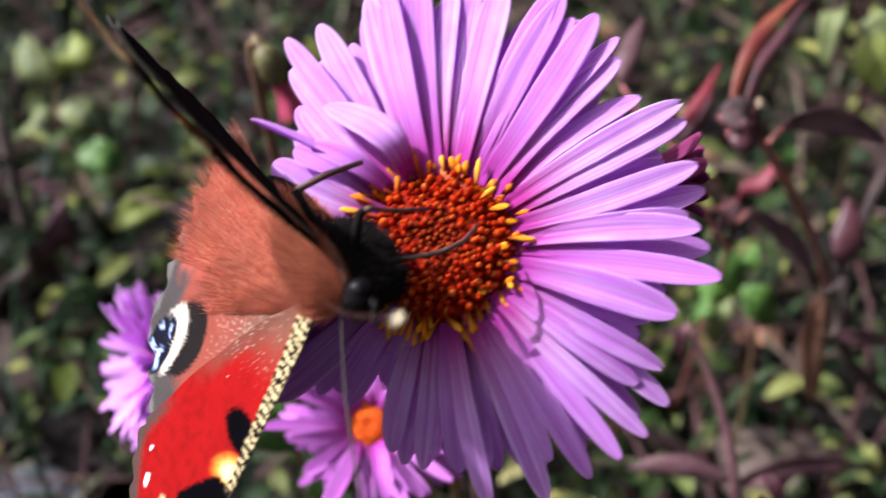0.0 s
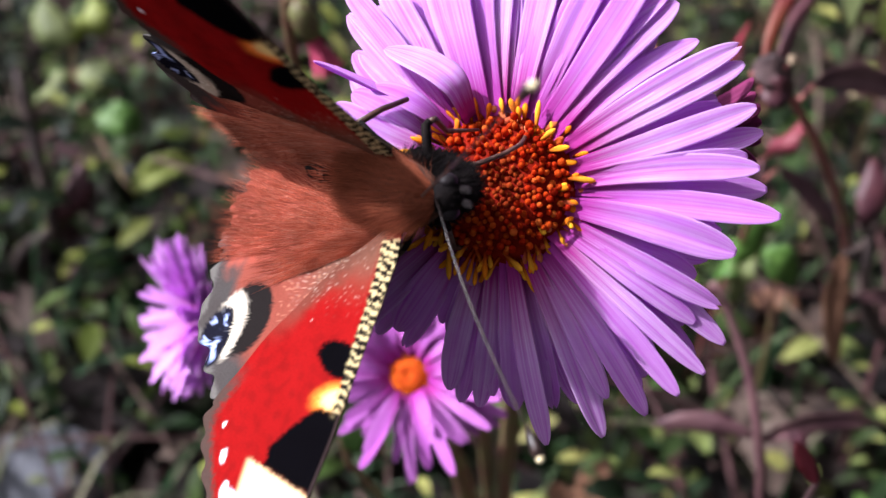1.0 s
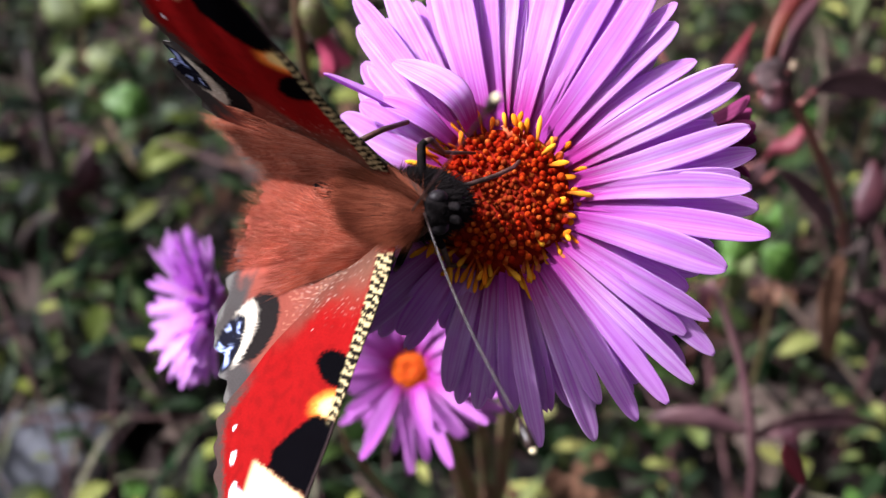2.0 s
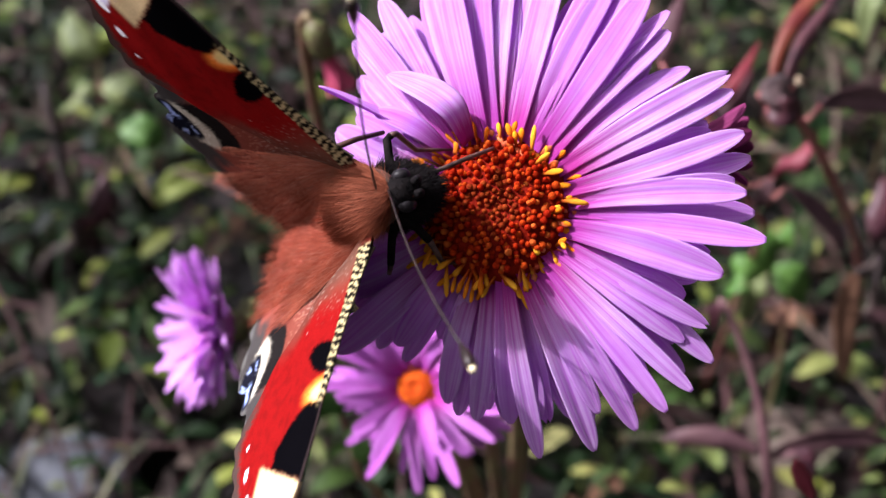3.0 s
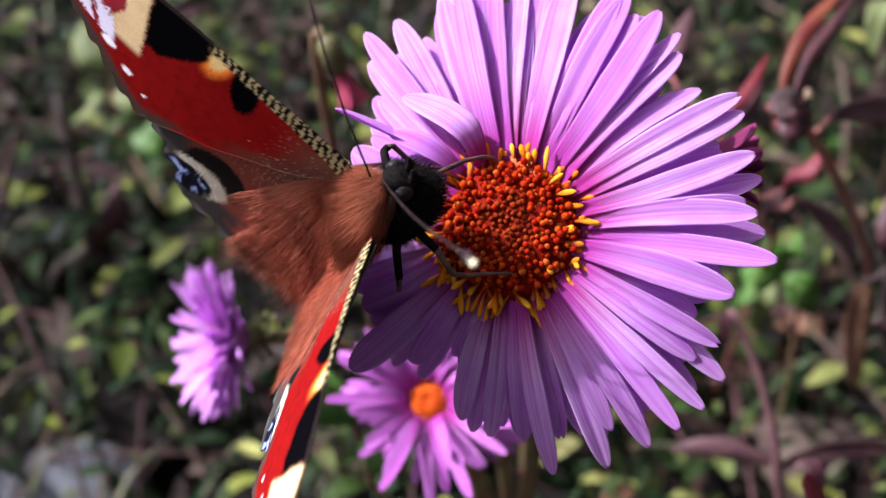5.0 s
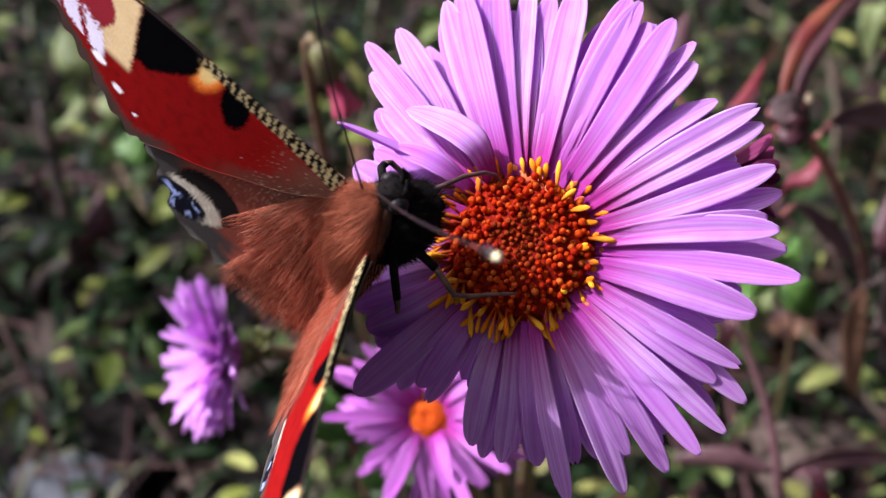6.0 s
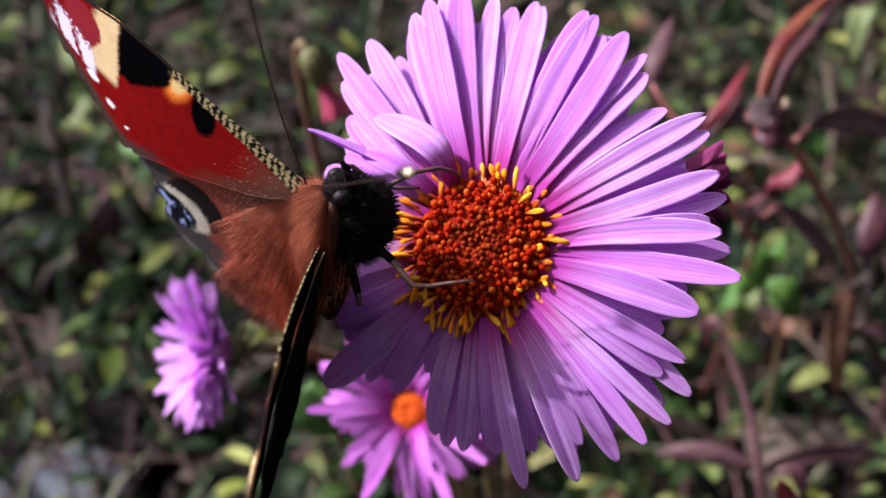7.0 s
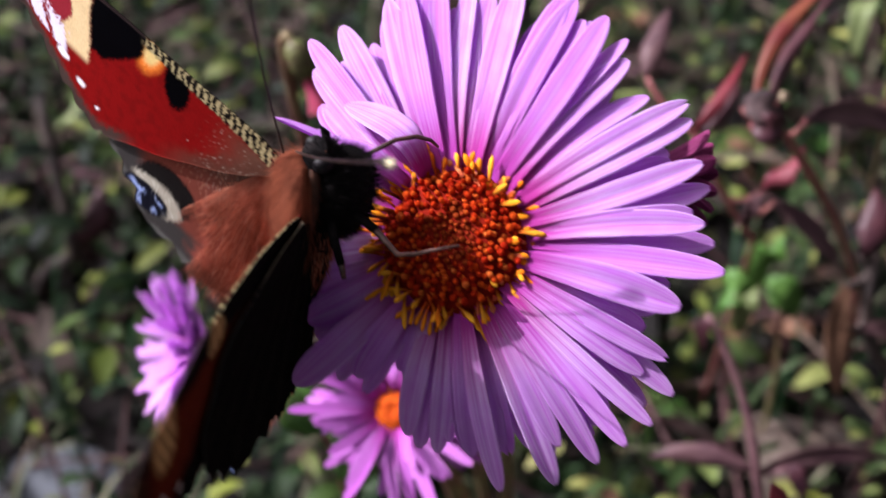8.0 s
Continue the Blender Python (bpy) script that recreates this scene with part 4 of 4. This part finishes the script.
def under_colours(c, w, seed, fore=False):
    g, g2 = grit(c, w, 0.7, seed), grit(c, w, 4.0, seed + 1)
    col = np.tile(np.array([[0.007, 0.006, 0.006]]), (len(c), 1))
    col = lay(col, smooth(0.15, 0.5, g2 + 0.4 * np.sin(w * 5 + c)) * 0.6, (0.018, 0.014, 0.012))
    vein = smooth(0.75, 1.0, np.abs(np.sin(np.arctan2(w + 4.0, c + 2.0) * 17)))
    if fore:
        # red-brown of sun shining through the wing, painted in; cream spots brightened likewise
        red = smooth(7, 13, c) * smooth(1.2, 3.2, w + 0.6 * g) * smooth(10, 6, w - 0.14 * c + g)
        col = lay(col, 0.9 * red * smooth(32, 27, c), (0.15, 0.022, 0.010))
        col = lay(col, red * smooth(-0.1, 0.6, g2) * 0.6, (0.05, 0.010, 0.006))
        for a, b, wide, deep in ((16.8, 0.8, 1.5, 2.4), (26.4, 2.4, 2.2, 4.4)):
            patch = smooth(1.1, 0.75, np.hypot((c - a) / wide, (w - b) / deep) + 0.25 * g2)
            col = lay(col, patch, (0.62, 0.36, 0.14))
            col = lay(col, patch * smooth(0.1, 0.5, g2 + 0.5 * np.sin(c * 6 + w * 2)), (0.20, 0.10, 0.04))
        for a, b, size in ((24.4, 12.3, 0.5), (27.4, 10.4, 0.8), (30.0, 8.6, 0.6)):
            col = lay(col, smooth(1.15, 0.75, np.hypot((c - a) / size, (w - b) / size) + 0.2 * g2), (0.55, 0.45, 0.40))
        return lay(col, smooth(29, 32, c + g) * smooth(-0.1, 0.5, g2) * (1 - vein), (0.20, 0.10, 0.055))
    col = lay(col, vein * 0.25, (0.024, 0.018, 0.015))
    return col


def wing_mesh(name, rows, side, upper, lower, thick=0.16):
    """A thin plate from rows of (c, w) in millimetres, cambered, scaly above and dark below."""
    rows = np.array(rows)
    n, k = rows.shape[:2]
    c, w = rows[..., 0].ravel(), rows[..., 1].ravel()
    z = 0.9 * np.sin(np.clip(c / 33, 0, 1) * math.pi) - 0.0022 * w * w * (0.4 + c / 40) + 0.10 * np.sin(w * 0.9 + c * 0.25)
    top = np.c_[side * c, -w, z] * 0.001
    low = np.c_[side * c, -w, z - thick] * 0.001
    faces, off = [], n * k
    for i in range(n - 1):
        for j in range(k - 1):
            a = i * k + j
            q = (a, a + 1, a + k + 1, a + k) if side < 0 else (a, a + k, a + k + 1, a + 1)
            faces += [q, tuple(off + v for v in reversed(q))]
    rim = list(range(k)) + [i * k + k - 1 for i in range(1, n)] + [(n - 1) * k + j for j in range(k - 2, -1, -1)] + [i * k for i in range(n - 2, 0, -1)]
    for a, b in zip(rim, rim[1:] + rim[:1]):
        faces.append((a, b, off + b, off + a))
    col = np.vstack([upper(c, w), lower(c, w)])
    return mesh_of(name, np.vstack([top, low]), faces, WING, attrs={"pattern": np.c_[col, np.r_[np.ones(len(c)), np.zeros(len(c))]]})


def forewing_rows():
    out = []
    for i in range(150):
        c = 35.8 * (i / 149) ** 0.96
        a, b = float(lerp_table(c, COSTA)), float(lerp_table(c, HEM))
        b += 0.4 * math.sin(c * 2.4) * (c > 20)
        out.append([(c, a + (b - a) * (j / 79) ** 1.15) for j in range(80)])
    return out


def hindwing_rows():
    out = []
    for i in range(110):
        ang = 8 + 108 * i / 109
        rad = float(lerp_table(ang, MARGIN)) + 0.7 * math.sin(ang * 0.75) * (ang > 40) + 0.5 * math.sin(ang * 2.1) * (ang > 78)
        out.append([((1.2 + (rad - 1.2) * j / 79) * math.cos(radians(ang)), (1.2 + (rad - 1.2) * j / 79) * math.sin(radians(ang))) for j in range(80)])
    return out


def fur(name, count, seed, spots, length, width, material):
    """Short tapering hairs that stand on rounded spots: (centre, radii, lean)."""
    r, verts, faces = rng(seed), [], []
    for i in range(count):
        centre, size, lean = spots[i % len(spots)]
        d = Vector((r.gauss(0, 1), r.gauss(0, 1), r.gauss(0, 1))).normalized()
        p = Vector(centre) + Vector((d.x * size[0], d.y * size[1], d.z * size[2]))
        out = (d + Vector(lean) + Vector((r.gauss(0, 0.25), r.gauss(0, 0.25), r.gauss(0, 0.25)))).normalized()
        l = length * r.uniform(0.3, 1.2)
        s = out.orthogonal().normalized() * width
        t = out.cross(s)
        b = len(verts)
        bend = out + Vector(lean) * 0.5
        verts += [p + s, p - s * 0.5 + t * 0.87, p - s * 0.5 - t * 0.87, p + bend.normalized() * l]
        faces += [(b, b + 1, b + 3), (b + 1, b + 2, b + 3), (b + 2, b, b + 3)]
    return mesh_of(name, verts, faces, material, False)


MM = 0.001


def wing_hair(side):
    """Hairs that lie on the inner hindwing and stand out past its hem."""
    r, verts, faces = rng(70 + side), [], []
    for _ in range(6500):
        ang = radians(r.uniform(66, 114))
        rad = r.uniform(3, 30.5 - 0.1 * abs(math.degrees(ang) - 98)) ** 1.0
        if math.degrees(ang) < 80:
            rad *= r.uniform(0.3, 0.75)
        l = r.uniform(1.5, 4.2)
        turn = ang + r.gauss(0, 0.10)
        z = 0.1 + 0.9 * math.sin(max(0.0, rad * math.cos(ang) / 33) * math.pi) - 0.0022 * (rad * math.sin(ang)) ** 2 * (0.4 + rad * math.cos(ang) / 40)
        p = Vector((side * rad * math.cos(ang), -rad * math.sin(ang), z))
        d = Vector((side * math.cos(turn), -math.sin(turn), r.uniform(0.0, 0.10)))
        s = Vector((-d.y, d.x, 0)).normalized() * 0.02
        b = len(verts)
        verts += [(p + s) * 0.001, (p - s) * 0.001, (p + Vector((0, 0, 0.035))) * 0.001, (p + d * l) * 0.001]
        faces += [(b, b + 1, b + 3), (b + 1, b + 2, b + 3), (b + 2, b, b + 3)]
    return mesh_of("wing_hair", verts, faces, FUR, False)


def mm(*p):
    return Vector(p) * MM


def limb(name, points, radii, material, parent, label=""):
    return child(name, tube_mesh(name, [mm(*p) for p in points], [r * MM for r in radii], material, 7), parent, None, label)


def butterfly():
    top = new("peacock_butterfly", None)
    thorax = child("thorax", ball("thorax", mm(3.1, 5.2, 1.5), FUR_SKIN, 14, 18, 0.03, 3), top, pose(0, -0.0004, -0.0009), "dark furry thorax")
    child("thorax_fur", fur("thorax_fur", 15000, 4, [(mm(0, 0.2, 0.7), mm(2.9, 4.9, 0.9), (0, -1.2, 0.2)), (mm(0, -3.2, 0.1), mm(3.4, 4.2, 0.9), (0, -1.9, 0.0))], 3.0 * MM, 0.022 * MM, FUR_BROWN), thorax, None, "long russet brown hair")
    breast = child("breast", ball("breast", mm(3.0, 5.4, 3.0), FUR_DARK, 14, 18, 0.03, 8), top, pose(0, -0.0004, -0.0046), "black hairy breast")
    child("belly_fur", fur("belly_fur", 2600, 24, [(mm(0, 0, -0.2), mm(2.8, 5.2, 2.8), (0, 0.1, -0.5))], 1.0 * MM, 0.05 * MM, FUR_DARK), breast)
    child("breast_fur", fur("breast_fur", 3200, 14, [(mm(0, 0.9, -1.8), mm(2.9, 4.4, 2.0), (0, 0.2, -0.8))], 1.7 * MM, 0.06 * MM, FUR_DARK), thorax, None, "black hair under the thorax")
    rings = [(-3.0, 1.8), (-4.5, 2.0), (-7, 2.0), (-10, 1.9), (-13, 1.6), (-15.5, 1.1), (-17, 0.5)]
    abdomen = limb("abdomen", [(0, y, -3.1 - 0.02 * y * y * 0.12) for y, _ in rings], [r for _, r in rings], FUR_DARK, top, "dark brown hairy abdomen")
    child("abdomen_fur", fur("abdomen_fur", 1400, 6, [(mm(0, -8, -3.2), mm(1.8, 6.5, 1.8), (0, -0.9, 0.1))], 1.6 * MM, 0.05 * MM, FUR), abdomen)
    head = child("head", ball("head", mm(1.7, 1.5, 1.6), FUR_DARK, 10, 14, 0.04, 5), top, pose(0, 0.0045, -0.0017), "small black hairy head")
    child("head_fur", fur("head_fur", 900, 9, [(mm(0, 0, 0), mm(1.5, 1.3, 1.4), (0, 0.3, 0.2))], 0.45 * MM, 0.05 * MM, FUR_DARK), head)
    for s in (-1, 1):
        child("eye", ball("eye", mm(0.72, 0.85, 0.9), EYE, 10, 14), head, pose(s * 0.0013, 0.0004, 0.0001))
        limb("palp", [(s * 0.5, 0.8, -0.6), (s * 0.6, 2.2, -0.4), (s * 0.6, 3.2, 0.3)], [0.38, 0.42, 0.12], FUR_DARK, head)
    for ob in top.children:
        ob.location += mm(0, -1.7, 0.8)
    antennae = []
    for s in (-1, 1):
        antenna = limb("antenna", [(0.25 * math.sin(k / 11 * math.pi), -1.3 + 21.3 * k / 11, 0.5 * math.sin(k / 11 * math.pi)) for k in range(12)], [0.10] * 12, CHITIN, top, "thin dark antenna")
        limb("club", [(0, 19.2, 0), (0, 20.2, 0), (0, 21.2, 0), (0, 21.8, 0)], [0.11, 0.40, 0.50, 0.38], CHITIN, antenna, "black club")
        limb("club_tip", [(0, 21.7, 0), (0, 22.0, 0), (0, 22.2, 0)], [0.33, 0.30, 0.12], PALE_TIP, antenna, "cream tip")
        antennae.append(antenna)
    legs = [
        ([(-1.6, 0.0, -1.8), (-5.4, -1.0, -2.8), (-5.7, -0.8, -3.2)], [(-5.7, -0.8, -3.2), (-5.8, -0.8, -3.8), (-4.2, -2.3, -6.6), (-4.0, -2.2, -8.2), (-3.7, -2.0, -10.5)]),
        ([(1.0, -1.8, -2.8), (4.7, -2.2, -5.8)], [(4.7, -2.2, -5.8), (7.0, -3.2, -7.4), (7.4, -2.9, -8.9), (7.7, -2.2, -10.5), (8.4, -1.0, -12.5)]),
        ([(1.4, -1.4, -2.2), (4.2, -2.9, -2.0), (6.1, -4.9, -2.6)], [(6.1, -4.9, -2.6), (6.6, -5.4, -2.7), (7.0, -5.9, -2.8)]),
        ([(-1.4, -1.0, -2.2), (-4.4, -4.0, 0.2), (-5.9, -5.8, 0.6)], [(-5.9, -5.8, 0.6), (-6.6, -6.2, -2.5), (-7.0, -6.5, -6.0)]),
    ]
    for thigh, shin in legs:
        leg = limb("leg", thigh, [0.46 - 0.04 * k for k in range(len(thigh))], FUR_DARK, top)
        limb("foot", shin, [0.34 - 0.05 * k for k in range(len(shin))], LEG, leg)
    limb("proboscis", [(0.0, 3.2, -0.8), (-1.3, 0.1, -4.8), (-1.6, 1.5, -6.6), (-2.1, 2.4, -8.9), (-2.5, 2.3, -11.2), (-2.8, 1.4, -13.0), (-2.7, 0.5, -14.0)], [0.26, 0.25, 0.24, 0.23, 0.22, 0.2, 0.14], LEG, top, "thin brown feeding tube reaching into the disc")
    wings = []
    front, rear = forewing_rows(), hindwing_rows()
    for s in (-1, 1):
        hinge = new("wing", None)
        hinge.parent = top
        forewing = wing_mesh("forewing", front, s, forewing_colours, lambda c, w: under_colours(c, w, 3.0, True))
        hindwing = wing_mesh("hindwing", rear, s, hindwing_colours, lambda c, w: under_colours(c, w, 13.0))
        child("forewing", forewing, hinge, pose(0, 0, 0.00035) @ Matrix.Diagonal((0.92, 0.92, 1, 1)), "red forewing with black and cream spots")
        child("wing_hair", wing_hair(s), hinge, pose(0, 0, -0.0002) @ Matrix.Diagonal((0.91, 0.91, 1, 1)), "russet hair along the inner hindwing")
        child("hindwing", hindwing, hinge, pose(0, 0, -0.0003) @ Matrix.Diagonal((0.91, 0.91, 1, 1)), "russet hindwing with a blue eyespot")
        wings.append(hinge)
    return tagged(top, "peacock butterfly with half-open red wings feeding on an aster", "butterfly"), wings, antennae


BUTTERFLY, WINGS, ANTENNAE = butterfly()

# seconds, place, turn, and of the two wings the lift and the forward swing
FLIGHT = [
    (0.0, -0.0092, 0.0484, 0.2680, 40.3, 70.2, -107.5, 37.5, 32.7, 2.2, 9.5),
    (0.2, -0.0090, 0.0486, 0.2688, 43.3, 60.0, -100.0, 41.0, 34.0, -1.6, 5.5),
    (0.5, -0.0090, 0.0484, 0.2689, 47.6, 63.4, -100.4, 39.8, 33.5, 8.1, 10.2),
    (1.0, -0.0080, 0.0502, 0.2691, 50.1, 54.0, -83.0, 45.7, 39.2, -0.3, 5.2),
    (1.2, -0.0081, 0.0502, 0.2690, 48.5, 51.8, -83.8, 46.0, 40.3, 0.3, 5.0),
    (2.3, -0.0100, 0.0510, 0.2683, 56.0, 46.8, -83.5, 43.0, 32.7, 3.9, 3.8),
    (2.5, -0.0108, 0.0522, 0.2683, 62.3, 40.8, -79.8, 47.3, 34.0, 4.5, 3.6),
    (3.0, -0.0112, 0.0533, 0.2680, 65.0, 37.6, -73.5, 42.7, 34.2, 3.3, 5.3),
    (3.5, -0.0115, 0.0537, 0.2677, 66.0, 35.5, -73.7, 43.4, 31.9, 4.4, 4.1),
    (4.0, -0.0124, 0.0542, 0.2690, 66.9, 29.1, -74.1, 40.4, 32.2, 5.2, 5.7),
    (4.5, -0.0129, 0.0530, 0.2713, 66.3, 24.6, -72.6, 37.4, 32.4, 5.0, 3.4),
    (4.7, -0.0124, 0.0531, 0.2712, 65.7, 21.5, -71.0, 41.3, 32.0, 5.3, 3.7),
    (5.8, -0.0137, 0.0535, 0.2709, 69.5, 13.8, -72.5, 43.2, 31.9, 6.7, 5.2),
    (6.0, -0.0137, 0.0537, 0.2710, 68.1, 13.8, -72.4, 43.2, 29.5, 6.9, 5.5),
    (6.5, -0.0142, 0.0536, 0.2715, 73.3, 13.9, -71.3, 40.6, 27.1, 9.7, 7.5),
    (7.0, -0.0146, 0.0537, 0.2718, 76.2, 5.0, -74.3, 43.4, 21.7, 13.0, 7.8),
    (7.3, -0.0138, 0.0547, 0.2715, 76.8, 6.7, -70.9, 40.3, 31.0, 12.8, 7.1),
    (7.5, -0.0134, 0.0558, 0.2713, 73.6, 6.2, -71.4, 39.8, 38.6, 12.7, 6.6),
    (7.6, -0.0140, 0.0556, 0.2707, 71.7, 12.0, -73.7, 40.6, 52.7, 5.0, 4.8),
    (7.8, -0.0139, 0.0558, 0.2711, 75.2, 9.0, -73.7, 41.0, 51.1, 8.1, 6.4),
    (8.0, -0.0135, 0.0561, 0.2718, 73.8, 2.9, -69.0, 39.3, 37.0, 13.0, 2.8),
]
# seconds, lift and turn of each antenna
FEELERS = [
    [(0.0, 14.0, 33.0), (0.2, 19.2, 28.8), (0.5, 11.4, 34.1), (1.0, 20.8, 28.8), (2.5, 21.6, 29.7), (3.0, 24.0, 31.4), (3.5, 21.4, 32.7), (4.0, 19.6, 33.9), (4.5, 27.4, 35.6), (6.0, 24.3, 24.4), (6.5, 18.7, 26.4), (7.0, 16.6, 25.7), (7.5, 16.1, 17.8), (7.6, 15.2, 16.4), (7.8, 11.1, 18.9), (8.0, 13.3, 15.1)],
    [(0.0, 20.0, -18.0), (0.2, 28.1, -23.8), (0.5, 18.8, -15.7), (1.0, 17.8, -44.1), (2.5, 12.0, -40.1), (3.0, 16.2, -41.8), (3.5, 12.5, -41.2), (4.0, 10.0, -40.7), (4.5, 14.0, -42.5), (6.0, 6.4, -42.9), (6.5, 1.9, -40.2), (7.0, -3.4, -38.2), (7.5, -0.1, -40.4), (7.6, 2.5, -31.5), (7.8, 0.2, -36.5), (8.0, 0.8, -47.8)],
]


def wing_pose(side, raised, swing):
    """A wing at its hinge, swung forward and raised."""
    return pose(side * 0.00325, -0.0007, 0.00063, 0, -side * raised, 0) @ pose(0, 0, 0, 0, 0, side * swing)


def motions():
    walk(BUTTERFLY, [(row[0], pose(*row[1:7])) for row in FLIGHT])
    walk(WINGS[0], [(row[0], wing_pose(-1, row[7], row[9])) for row in FLIGHT])
    walk(WINGS[1], [(row[0], wing_pose(1, row[8], row[10]) @ pose(0, 0, 0, 4 if row[0] > 7.4 else 0)) for row in FLIGHT])
    for s, antenna, rows in zip((-1, 1), ANTENNAE, FEELERS):
        base = (-0.0012, 0.0040, 0.0024) if s < 0 else (0.0006, 0.0042, 0.0012)
        walk(antenna, [(t, pose(*base, a, 0, c)) for t, a, c in rows])


motions()
